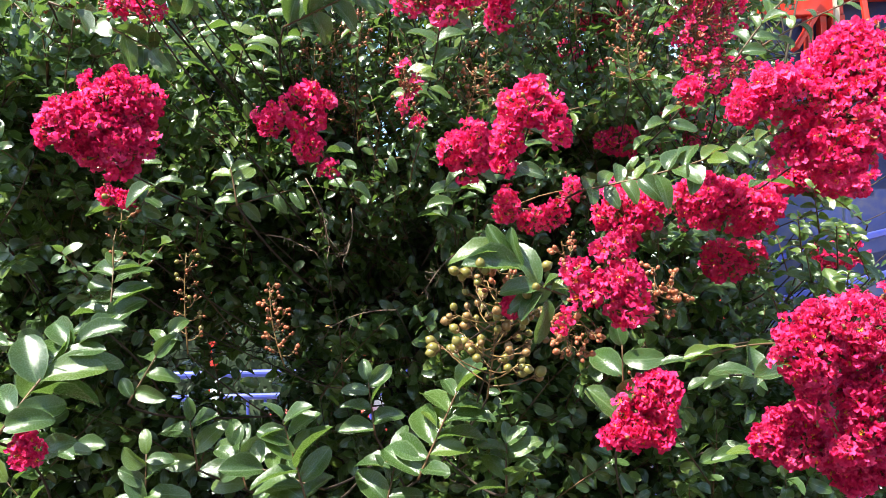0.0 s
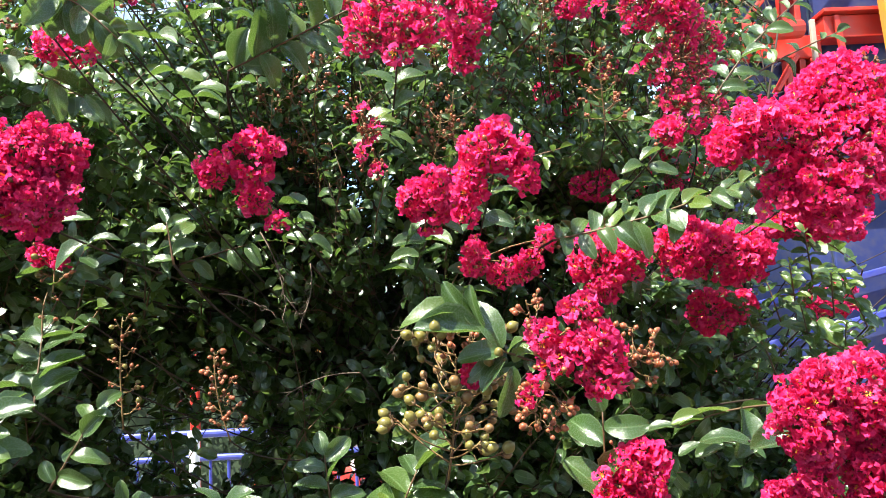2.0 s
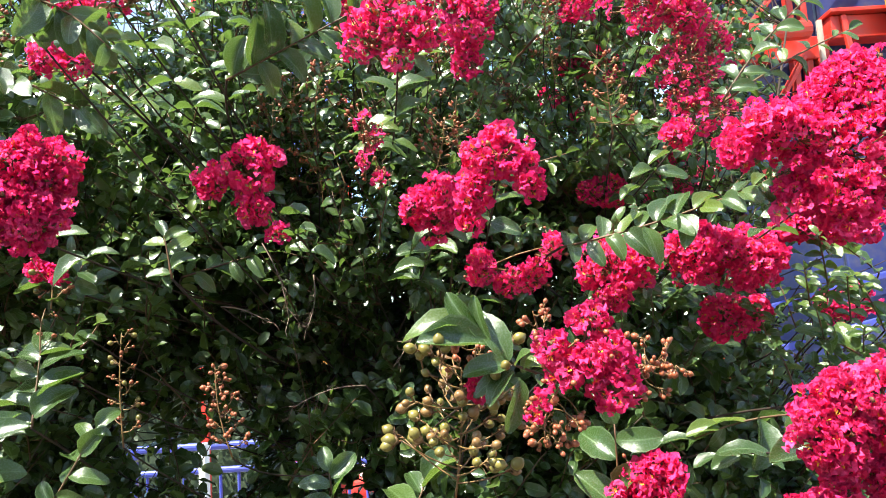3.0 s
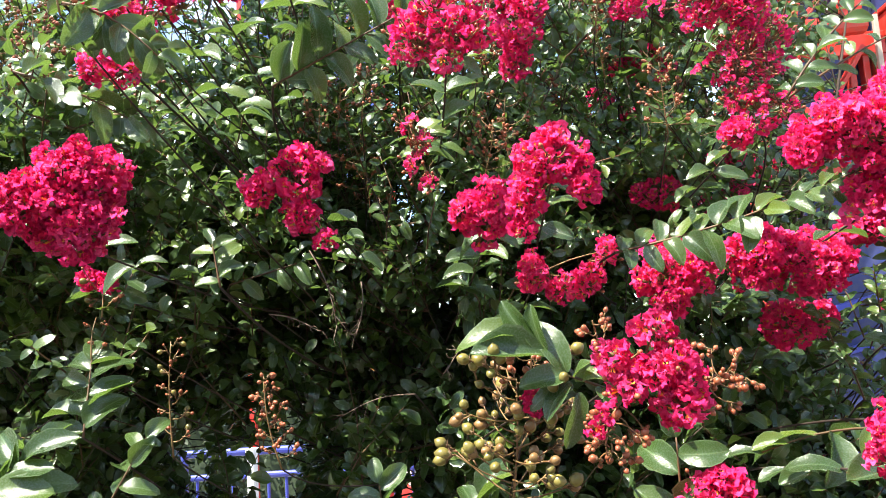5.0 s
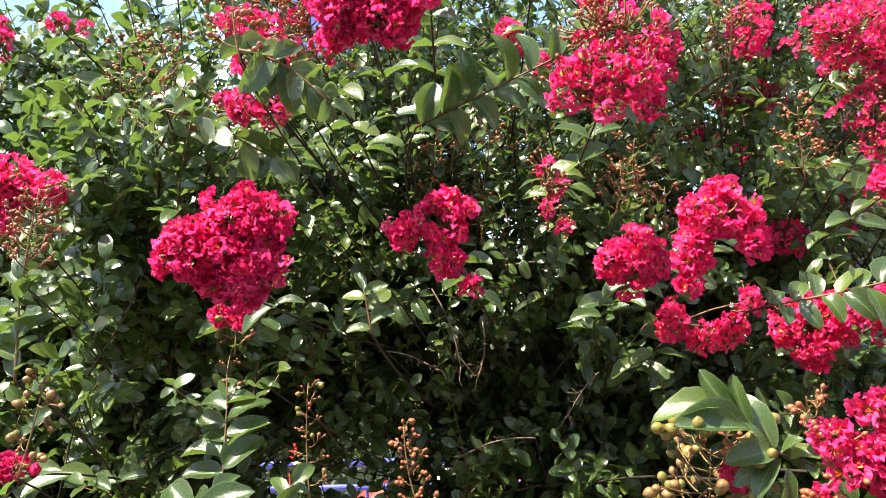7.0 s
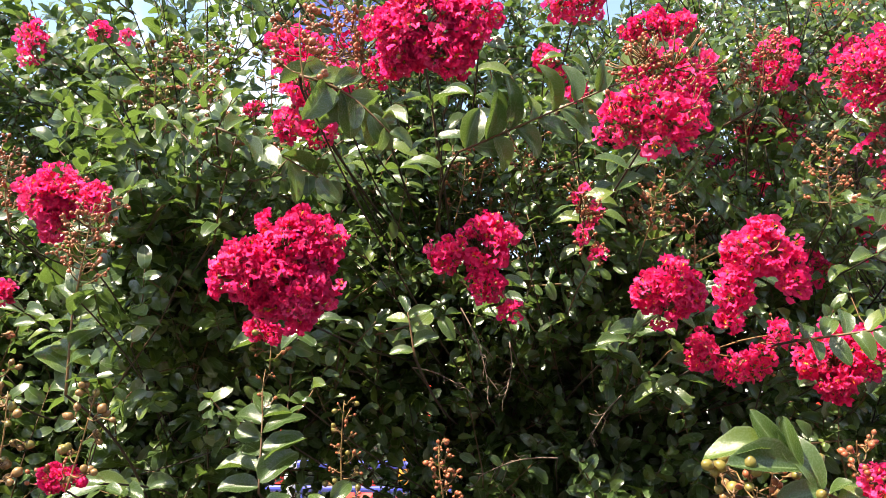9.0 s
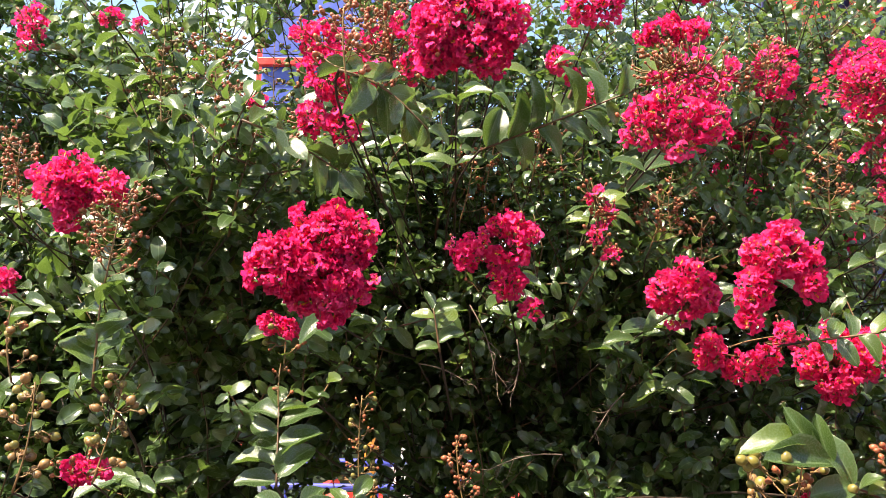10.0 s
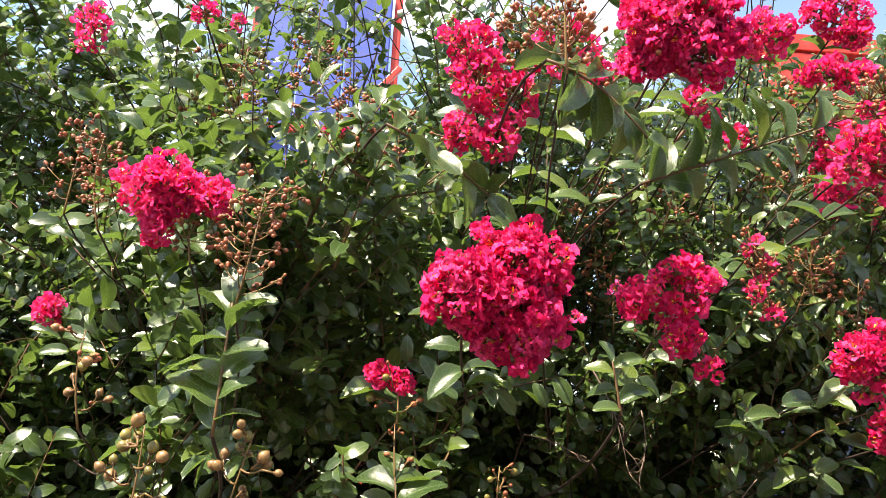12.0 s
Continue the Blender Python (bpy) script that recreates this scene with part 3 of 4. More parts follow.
            v = np.einsum("nij,njk->nik", shape * grow[:, None, None], rot) + at[:, None]
            allf = (np.array(forms[0][1])[None] + (np.arange(len(some)) * nv)[:, None, None]).reshape(-1, 4)
            me = bpy.data.meshes.new(name)
            me.from_pydata(v.reshape(-1, 3), [], allf)
            uv = np.tile(forms[0][2], (len(some), 1))[allf.ravel()]
            me.uv_layers.new(name="UVMap").data.foreach_set("uv", uv.astype(np.float32).ravel())
            me.materials.append(LEAF)
            me.polygons.foreach_set("use_smooth", np.ones(len(me.polygons), bool))
            me.update()
            child(name, me, self.root, None, "mass of small glossy dark green leaves", "stuff")
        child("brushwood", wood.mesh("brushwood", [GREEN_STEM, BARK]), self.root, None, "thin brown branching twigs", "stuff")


def hedge(p, rng):
    """Where leafy twigs may end: behind the front of the row, with a sloping top and open places."""
    front = 1.18 + 0.12 * noise.noise(Vector((p.x * 2.6, 0, p.z * 2.6)))
    if p.x < -0.55:
        front -= 0.08
    if p.z > 1.95:
        front -= 0.04
    if p.z < 1.48:
        front += 0.27 if p.x < -0.10 else 0.14
    elif p.z < (1.66 if p.x > -0.46 else 1.58) and -0.75 < p.x < 0.04:
        front += 0.10
    top = 1.60 + (0.60 if p.x < -0.3 else 0.52) * p.y
    if p.z > top + 0.14 * noise.noise(p * 3.1):
        return False
    if p.z > 1.5 and noise.noise(p * 4.2 + Vector((0, 7, 0))) < -0.24:
        return False
    if p.y < front or p.y > (2.7 if p.x > 0 else 2.4):
        return False
    if p.y > 1.75 and rng.random() > 0.5:
        return False
    if p.x <= -0.35 and p.y < 1.6 and p.z > 1.98 and rng.random() > 0.70:
        return False
    if p.x > 0.02 and p.z > 1.58 + 0.25 * p.y and p.y < 2.0 and rng.random() > 0.76:
        return False
    if p.x > (0.42 if p.z > 1.72 else 0.40) * p.y + 0.03 and p.z > 1.36 and rng.random() > (0.10 if p.z > 1.72 else 0.42):
        return False
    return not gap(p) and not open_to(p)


def inner_low(p, rng):
    """The dim growth low inside the row."""
    return 1.5 < p.y < 2.2 and p.z < 1.9 and not gap(p)


def shade_overhang(p, rng):
    """Unseen branch ends added above the view to shade the front of the middle shrub."""
    return -0.6 < p.x < 0.3 and 1.0 < p.y < 1.45 and p.z > 1.66 + 0.64 * (p.y - 0.2)


def left_front(p, rng):
    """Sunlit shoots at the front between the left-hand and the middle shrub."""
    return -0.80 < p.x < -0.30 and 1.06 + 0.07 * noise.noise(p * 5) < p.y < 1.36 and 1.52 < p.z < 1.98


def inner_middle(p, rng):
    """The dim growth behind the middle of the row."""
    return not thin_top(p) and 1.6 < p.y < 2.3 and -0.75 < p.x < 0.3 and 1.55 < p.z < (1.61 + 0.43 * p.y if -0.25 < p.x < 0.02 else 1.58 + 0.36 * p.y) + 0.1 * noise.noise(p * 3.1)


def inner_right(p, rng):
    """The dim growth low between the middle and the right-hand shrub."""
    return 1.62 < p.y < 2.4 and -0.08 < p.x < 0.15 * p.y and 1.36 < p.z < 1.76 and not gap(p)


def inner_high(p, rng):
    """The far side of the left-hand shrub's top, which leaves little sky between its leaves."""
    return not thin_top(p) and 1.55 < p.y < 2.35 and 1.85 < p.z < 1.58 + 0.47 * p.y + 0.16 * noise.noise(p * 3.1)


def upper(p, rng):
    """The lit shoots between the middle and the right-hand shrub."""
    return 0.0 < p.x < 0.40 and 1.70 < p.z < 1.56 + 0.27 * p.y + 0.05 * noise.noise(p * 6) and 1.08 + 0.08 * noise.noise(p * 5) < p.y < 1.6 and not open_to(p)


# camera sight lines to a flower or the ride seat, kept clear of leaves: x, y, z, radius
SIGHT_LINES = ((0.408, 1.655, 2.073, 0.050), (0.429, 2.016, 2.079, 0.045), (0.266, 1.898, 1.986, 0.065), (0.331, 1.407, 1.758, 0.055), (-0.057, 1.250, 1.815, 0.045), (0.298, 2.05, 2.041, 0.045), (1.90, 5.2, 3.10, 0.22), (2.22, 5.2, 3.36, 0.10), (2.10, 5.4, 2.50, 0.10))


def back_layer(p, rng):
    """The far side of the right-hand shrub, behind its flowers."""
    return 0.02 < p.x < 1.0 and 2.02 < p.y < 2.75 and 1.8 < p.z < 1.62 + 0.53 * p.y + 0.12 * noise.noise(p * 3.1)


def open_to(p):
    """True on one of the camera's sight lines that are kept clear of leaves."""
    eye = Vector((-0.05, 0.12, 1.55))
    for x, y, z, r in SIGHT_LINES:
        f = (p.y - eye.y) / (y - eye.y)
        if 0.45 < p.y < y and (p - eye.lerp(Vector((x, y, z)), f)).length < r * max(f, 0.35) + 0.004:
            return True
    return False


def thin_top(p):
    """A thin place cut on the camera's last sight line, between the tops of the left-hand and the middle shrub, to
    show what stands behind.
    """
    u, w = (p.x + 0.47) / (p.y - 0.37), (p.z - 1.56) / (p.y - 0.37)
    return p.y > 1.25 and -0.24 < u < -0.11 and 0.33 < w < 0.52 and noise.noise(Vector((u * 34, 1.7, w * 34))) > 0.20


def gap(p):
    """Places in the row cut open to fit the camera's view, through which the railing and the sky show in small
    patches.
    """
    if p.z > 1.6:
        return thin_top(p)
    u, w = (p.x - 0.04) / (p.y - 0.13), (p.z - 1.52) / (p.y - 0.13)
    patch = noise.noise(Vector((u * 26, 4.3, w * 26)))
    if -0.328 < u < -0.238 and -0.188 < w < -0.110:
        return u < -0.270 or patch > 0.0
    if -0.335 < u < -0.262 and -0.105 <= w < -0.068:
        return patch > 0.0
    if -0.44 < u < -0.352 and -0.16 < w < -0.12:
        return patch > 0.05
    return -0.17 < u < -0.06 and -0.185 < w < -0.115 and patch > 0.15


def background_hedge(x0, x1, y0, y1, height, count):
    """A clipped dark hedge far behind: a joined mass of leaves on a solid dark core of twigs."""
    rng = random.Random(77)
    root = tagged(new("clipped_hedge"), "dark green clipped hedge behind the railing", "hedge")
    root.location = (x0, y0, 0)
    form = leaf_shape(3, 3, 0.3, 0.25, 0.02, 0.3, 1)
    s = Soup()
    for k in range(count):
        face = rng.random()
        x, y, z = rng.uniform(0, x1 - x0), rng.uniform(-0.12, 0.25), rng.uniform(0.02, height)
        if face > 0.7:
            y, z = rng.uniform(0, y1 - y0), height + rng.uniform(-0.15, 0.12)
        m = leaf_pose((x, y, z), unit(rng), Vector((0, -0.6, 0.6)) + unit(rng) * 0.8, rng.uniform(0.05, 0.09))
        s.add([tuple(m @ Vector(q)) for q in form[0]], form[1], 0, form[2])
    child("foliage", s.mesh("foliage", [HEDGE]), root, None, "", "stuff")
    bm = box(0.05, x1 - x0 - 0.05, 0.1, y1 - y0 - 0.1, 0.0, height - 0.05)
    bmesh.ops.subdivide_edges(bm, edges=bm.edges[:], cuts=14, use_grid_fill=True)
    for v in bm.verts:
        v.co += v.normal * 0.12 * noise.noise(v.co * 2.1) * (1 if v.co.z > 0.05 else 0)
    part("core", bm, HEDGE, root, "dense dark inner growth")
    wood = Soup()
    for k in range(60):
        x, y = rng.uniform(0.1, x1 - x0 - 0.1), rng.uniform(0.15, y1 - y0 - 0.1)
        wood.tube(curve((x, y, 0), (x + rng.uniform(-0.2, 0.2), y, height * 0.95), unit(rng) * 0.1, 5), [0.03, 0.026, 0.02, 0.014, 0.008], 5)
    child("brushwood", wood.mesh("brushwood", [BARK]), root, None, "", "stuff")
    return root


# ---- ground ----
def sheet(name, x0, x1, y0, y1, z, mat, nx, ny, rough, label, category):
    bm = bmesh.new()
    grid = [[bm.verts.new((x0 + (x1 - x0) * i / nx, y0 + (y1 - y0) * j / ny, z + rough * noise.noise(Vector((i * 0.7, j * 0.7, 3))))) for j in range(ny + 1)] for i in range(nx + 1)]
    for i in range(nx):
        for j in range(ny):
            bm.faces.new((grid[i][j], grid[i + 1][j], grid[i + 1][j + 1], grid[i][j + 1]))
    ob = part(name, bm, mat, None)
    return tagged(ob, label, category, kind="structure")


sheet("ground", -600, 600, -600, 600, 0.0, PAVING, 60, 60, 0.0, "pale worn concrete paving under and behind the shrubs", "ground")
# unseen wall added behind the camera to hold back low sky light
tagged(part("wall_back", box(-9.0, 9.0, -3.6, -3.35, -0.02, 3.0), PLASTER, None, "", 0.01), "plain weathered plaster wall, unseen, added to hold back sky light", "wall", kind="structure")
# bed runs on unseen under the camera to cut light bounced off paving
sheet("planting_bed", -3.2, 3.0, -0.6, 3.2, 0.03, MULCH, 90, 54, 0.02, "dark bark mulch bed under the row of shrubs, unseen front added to cut bounced light", "bed")

# ---- the row of crape myrtles ----
middle = Plant(-0.30, 1.95, 2.50, 10, 0.62, 11, "crape myrtle shrub with crimson flower heads and glossy dark leaves")
right = Plant(0.58, 1.95, 2.40, 8, 0.34, 12, "crape myrtle shrub with large crimson panicles on arching branches")
left = Plant(-1.22, 1.95, 2.62, 9, 0.62, 13, "crape myrtle shrub with russet bud sprays and few flowers")

# flower heads on the middle shrub
middle.panicle((-0.422, 0.885, 1.700, 0.039, 0.038, 0.038), (-0.364, 0.918, 1.723, 0.041, 0.038, 0.046), (-0.382, 0.900, 1.731, 0.040, 0.038, 0.043), (-0.378, 0.902, 1.678, 0.049, 0.040, 0.042), lumps=0, label="large dense crimson flower head in full bloom")
middle.panicle((-0.182, 1.06, 1.748, 0.040, 0.036, 0.034), (-0.232, 1.06, 1.735, 0.026, 0.026, 0.028), (-0.178, 1.06, 1.700, 0.028, 0.026, 0.026), (-0.152, 1.06, 1.668, 0.016, 0.016, 0.014), dense=0.62, buds=8)
middle.panicle((0.118, 0.97, 1.727, 0.042, 0.036, 0.030), (0.088, 0.97, 1.690, 0.026, 0.030, 0.036), (0.150, 0.97, 1.702, 0.020, 0.026, 0.032), (0.080, 0.97, 1.655, 0.014, 0.018, 0.018), dense=0.74, buds=14)
middle.panicle((0.046, 1.09, 1.697, 0.040, 0.038, 0.042))
middle.panicle((0.100, 1.165, 1.624, 0.024, 0.026, 0.036), (0.132, 1.165, 1.600, 0.022, 0.024, 0.024), (0.168, 1.165, 1.606, 0.024, 0.026, 0.026), (0.196, 1.16, 1.645, 0.018, 0.018, 0.026), dense=0.6, buds=16)
middle.panicle((0.010, 0.975, 1.888, 0.050, 0.044, 0.036), (-0.030, 0.975, 1.880, 0.030, 0.030, 0.042), (0.046, 0.98, 1.885, 0.028, 0.028, 0.032), (0.010, 0.975, 1.860, 0.030, 0.030, 0.026), dense=0.44, buds=40)
middle.panicle((0.108, 1.24, 1.995, 0.040, 0.038, 0.046), (0.126, 1.24, 2.02, 0.030, 0.030, 0.040), (0.104, 1.24, 1.945, 0.028, 0.028, 0.032), dense=0.8, buds=10)
middle.panicle((-0.323, 0.97, 1.966, 0.044, 0.04, 0.036), (-0.29, 0.97, 1.935, 0.024, 0.024, 0.024), dense=0.18, buds=44)
middle.panicle((-0.246, 0.890, 1.965, 0.052, 0.046, 0.050), (-0.218, 0.890, 1.936, 0.038, 0.034, 0.038), (-0.268, 0.890, 1.925, 0.024, 0.024, 0.026), dense=0.95, buds=10)
middle.panicle((-0.405, 1.03, 1.955, 0.040, 0.036, 0.040), (-0.416, 1.03, 2.000, 0.034, 0.030, 0.032), (-0.424, 1.03, 1.900, 0.026, 0.024, 0.028), (-0.365, 1.03, 1.945, 0.030, 0.028, 0.040), (-0.385, 1.03, 1.890, 0.026, 0.024, 0.026), dense=0.5, buds=40, label="tall loose crimson flower head with russet buds")
middle.panicle((-0.052, 1.165, 1.838, 0.022, 0.020, 0.020), (-0.036, 1.165, 1.812, 0.017, 0.017, 0.018), (-0.048, 1.165, 1.780, 0.018, 0.018, 0.024), (-0.030, 1.165, 1.752, 0.012, 0.012, 0.014), dense=0.20, buds=54, size=0.8)

middle.panicle((-0.186, 1.00, 2.020, 0.028, 0.028, 0.034), dense=0.8)
middle.panicle((-0.060, 1.10, 2.085, 0.042, 0.036, 0.034), dense=0.8, buds=6)
middle.panicle((0.036, 0.99, 1.945, 0.056, 0.048, 0.040), dense=0.16, buds=95, label="half-spent flower head thick with russet buds")
middle.panicle((0.045, 1.145, 2.064, 0.034, 0.028, 0.022), (0.085, 1.145, 2.070, 0.026, 0.024, 0.018), dense=0.6, buds=8)
middle.panicle((-0.050, 1.20, 1.994, 0.020, 0.020, 0.020), dense=0.5, buds=6)
middle.panicle((0.098, 1.20, 2.185, 0.05, 0.04, 0.05), dense=0.7, buds=8)
middle.panicle((-0.094, 1.226, 2.057, 0.022, 0.022, 0.024), (-0.070, 1.226, 2.030, 0.014, 0.014, 0.016), dense=0.5, buds=6)

# sprays of buds and fruit on the middle shrub
middle.cluster((0.045, 0.86, 1.380), (0.057, 0.836, 1.500), 0.132, 88, CAPSULES + RIPE, "fruit_cluster", "olive green round seed capsules on reddish stalks", 0.95, 0.30)
middle.cluster((0.068, 0.845, 1.475), (0.072, 0.835, 1.520), 0.045, 16, BUDS, "bud_cluster", "russet young capsules", 1.2, 0.2)
middle.panicle((0.073, 0.82, 1.481, 0.014, 0.012, 0.012), dense=0.5, size=0.8, leaves=0)
middle.cluster((-0.223, 1.09, 1.400), (-0.242, 1.09, 1.512), 0.050, 56, BUDS, "bud_cluster", "slender russet spray of old capsules", 1.0, 0.75)
middle.cluster((-0.360, 1.10, 1.420), (-0.361, 1.10, 1.562), 0.055, 40, CAPSULES[:1] + BUDS, "bud_cluster", "thin green spray with few capsules", 0.8, 0.8)
middle.cluster((-0.353, 0.83, 1.870), (-0.357, 0.82, 1.945), 0.070, 40, BUDS, "bud_cluster", "russet bud spray above drooping leaves", 0.95, 0.3)
middle.cluster((-0.340, 0.98, 1.930), (-0.335, 0.98, 2.035), 0.095, 60, BUDS, "bud_cluster", "dense russet bud spray among crimson petals", 0.95, 0.3)
middle.cluster((0.054, 1.20, 2.00), (0.06, 1.20, 2.09), 0.10, 40, BUDS, "bud_cluster", "dense russet bud spray", 1.1, 0.3)
middle.cluster((-0.470, 1.14, 1.60), (-0.478, 1.15, 1.655), 0.060, 12, BUDS + CAPSULES[:1], "bud_cluster", "few russet buds and green capsules", 1.05, 0.2)
middle.panicle((-0.492, 1.15, 1.652, 0.022, 0.018, 0.020), (-0.466, 1.15, 1.645, 0.018, 0.016, 0.018), dense=0.75, size=0.75)
middle.cluster((-0.468, 1.11, 1.54), (-0.472, 1.13, 1.60), 0.030, 10, BUDS, "bud_cluster", "", 0.8, 0.4)

# flower heads on the right-hand shrub
right.panicle((0.505, 0.97, 1.716, 0.082, 0.062, 0.078), (0.560, 0.98, 1.760, 0.070, 0.060, 0.066), (0.415, 0.95, 1.735, 0.046, 0.040, 0.036), (0.374, 0.945, 1.712, 0.026, 0.026, 0.028), (0.490, 0.97, 1.665, 0.062, 0.055, 0.044), label="very large dense crimson flower head on an arching branch", buds=6)
right.panicle((0.291, 1.212, 1.612, 0.062, 0.052, 0.050))
right.panicle((0.420, 1.25, 1.625, 0.050, 0.045, 0.046), (0.490, 1.25, 1.622, 0.056, 0.05, 0.052))
right.panicle((0.475, 1.32, 1.537, 0.048, 0.045, 0.042), (0.53, 1.33, 1.548, 0.026, 0.026, 0.028), dense=0.85, buds=8)
right.panicle((0.600, 1.30, 1.675, 0.052, 0.045, 0.036), (0.675, 1.30, 1.668, 0.050, 0.045, 0.034))
right.panicle((0.813, 1.60, 1.550, 0.060, 0.05, 0.040), dense=0.55, buds=18)
right.panicle((0.372, 0.82, 1.424, 0.040, 0.040, 0.044), (0.432, 0.82, 1.452, 0.055, 0.050, 0.040), (0.455, 0.83, 1.387, 0.042, 0.042, 0.050), (0.43, 0.83, 1.337, 0.034, 0.034, 0.034), (0.385, 0.82, 1.372, 0.018, 0.018, 0.022), dense=0.85, buds=14, label="large open crimson flower head with orange stamens")
right.panicle((0.400, 0.90, 1.318, 0.042, 0.04, 0.040), (0.462, 0.90, 1.300, 0.045, 0.04, 0.042))
right.panicle((0.252, 0.98, 1.362, 0.034, 0.034, 0.034), (0.232, 0.98, 1.325, 0.034, 0.034, 0.034), (0.268, 0.98, 1.318, 0.024, 0.024, 0.026), dense=0.9, buds=5)
right.panicle((0.165, 0.765, 1.498, 0.034, 0.030, 0.026), (0.132, 0.768, 1.514, 0.020, 0.020, 0.022), (0.180, 0.765, 1.474, 0.028, 0.024, 0.022), (0.168, 0.77, 1.536, 0.020, 0.020, 0.018), (0.114, 0.77, 1.466, 0.012, 0.012, 0.012), stem=(0.125, 0.80, 1.485), dense=0.5, buds=14, leaves=0, label="open crimson flower head ringed by russet buds")
right.cluster((0.190, 0.78, 1.478), (0.228, 0.775, 1.500), 0.050, 48, BUDS, "bud_cluster", "russet round buds", 0.95, 0.1, False)
right.cluster((0.132, 0.79, 1.500), (0.120, 0.78, 1.545), 0.030, 20, BUDS, "bud_cluster", "russet round buds", 0.95, 0.2, False)
right.cluster((0.140, 0.79, 1.480), (0.122, 0.775, 1.438), 0.052, 48, BUDS, "bud_cluster", "russet round buds", 0.95, 0.1, False)
right.panicle((0.379, 1.16, 1.788, 0.030, 0.028, 0.026), dense=0.7, buds=8)
right.panicle((0.440, 1.30, 1.915, 0.060, 0.05, 0.055), (0.465, 1.30, 1.855, 0.050, 0.045, 0.045), dense=0.24, buds=110, size=0.8)
right.panicle((0.508, 1.35, 1.985, 0.048, 0.04, 0.048), dense=0.30, buds=40, size=0.8)
right.panicle((0.404, 1.28, 2.045, 0.075, 0.06, 0.060), (0.45, 1.28, 2.005, 0.04, 0.04, 0.036), dense=0.42, buds=50, size=0.85)
right.panicle((0.304, 1.40, 2.110, 0.045, 0.045, 0.060), dense=0.5, buds=20)
right.panicle((0.383, 1.66, 2.071, 0.068, 0.055, 0.045), dense=0.42, buds=24)
right.panicle((0.429, 2.016, 2.079, 0.048, 0.04, 0.036), dense=0.5, buds=8)
right.panicle((0.331, 1.407, 1.760, 0.050, 0.04, 0.036), dense=0.5, buds=16)
right.panicle((0.342, 2.20, 2.085, 0.070, 0.05, 0.042), dense=0.4)
right.panicle((0.52, 1.50, 2.16, 0.06, 0.05, 0.05), dense=0.5, buds=24)
right.cluster((0.62, 1.10, 1.79), (0.635, 1.10, 1.87), 0.09, 24, BUDS, "bud_cluster", "pale dry bud spray", 0.95, 0.3)

# the left-hand shrub
left.panicle((-0.728, 1.04, 1.822, 0.042, 0.036, 0.036), (-0.672, 1.04, 1.810, 0.026, 0.026, 0.024), (-0.722, 1.04, 1.778, 0.022, 0.022, 0.026), dense=0.95)
left.panicle((-0.889, 1.20, 1.711, 0.022, 0.022, 0.022), dense=0.8)
left.panicle((-0.625, 0.92, 1.489, 0.030, 0.026, 0.016), dense=0.5, buds=8)
left.panicle((-0.745, 1.16, 2.090, 0.026, 0.022, 0.014), (-0.705, 1.16, 2.078, 0.016, 0.014, 0.012), dense=0.5, buds=5)
left.panicle((-0.955, 1.33, 2.150, 0.030, 0.028, 0.048), dense=0.5, buds=8)
left.panicle((-0.60, 1.43, 2.06, 0.026, 0.024, 0.018), dense=0.35, buds=14)
left.panicle((-0.425, 0.80, 1.349, 0.022, 0.022, 0.024), dense=0.9, size=0.8)
left.cluster((-0.790, 1.06, 1.775), (-0.800, 1.06, 1.875), 0.062, 84, BUDS, "bud_cluster", "dense russet bud spray", 0.78, 0.45)
left.cluster((-0.606, 0.895, 1.675), (-0.592, 0.895, 1.775), 0.080, 110, BUDS, "bud_cluster", "dense russet bud spray", 0.74, 0.25)
left.cluster((-0.757, 1.01, 1.575), (-0.765, 1.01, 1.665), 0.055, 16, CAPSULES[:1] + RIPE + BUDS, "fruit_cluster", "young green and russet capsules", 0.9, 0.5)
left.cluster((-0.668, 0.87, 1.475), (-0.655, 0.87, 1.580), 0.050, 24, CAPSULES[:2] + RIPE, "fruit_cluster", "olive green and russet capsules", 0.9, 0.5)
left.cluster((-0.605, 0.90, 1.480), (-0.580, 0.90, 1.580), 0.048, 24, CAPSULES[:1] + RIPE, "fruit_cluster", "olive green and russet capsules", 0.9, 0.4)
left.cluster((-0.790, 1.50, 2.01), (-0.800, 1.50, 2.20), 0.15, 60, BUDS, "bud_cluster", "wide russet bud spray", 1.1, 0.3)
left.cluster((-0.494, 1.35, 1.93), (-0.500, 1.35, 2.06), 0.08, 30, BUDS, "bud_cluster", "russet bud spray", 1.05, 0.4)
left.cluster((-0.585, 1.50, 2.06), (-0.590, 1.50, 2.20), 0.075, 30, CAPSULES[:1] + BUDS[:1], "bud_cluster", "thin olive bud spray", 0.9, 0.5)
left.cluster((-0.510, 1.30, 1.89), (-0.51, 1.30, 1.96), 0.05, 14, BUDS, "bud_cluster", "russet bud spray", 1.05, 0.4)

left.cluster((-0.600, 1.20, 1.97), (-0.604, 1.20, 2.075), 0.105, 64, BUDS, "bud_cluster", "wide loose russet bud spray", 0.85, 0.3)
left.cluster((-0.535, 1.10, 1.87), (-0.542, 1.10, 1.965), 0.065, 54, BUDS, "bud_cluster", "russet bud spray among pale leaves", 0.8, 0.4)
left.cluster((-0.715, 1.30, 1.96), (-0.720, 1.30, 2.12), 0.075, 50, CAPSULES[:1] + BUDS[:2], "bud_cluster", "tall thin olive bud spray", 0.85, 0.5)
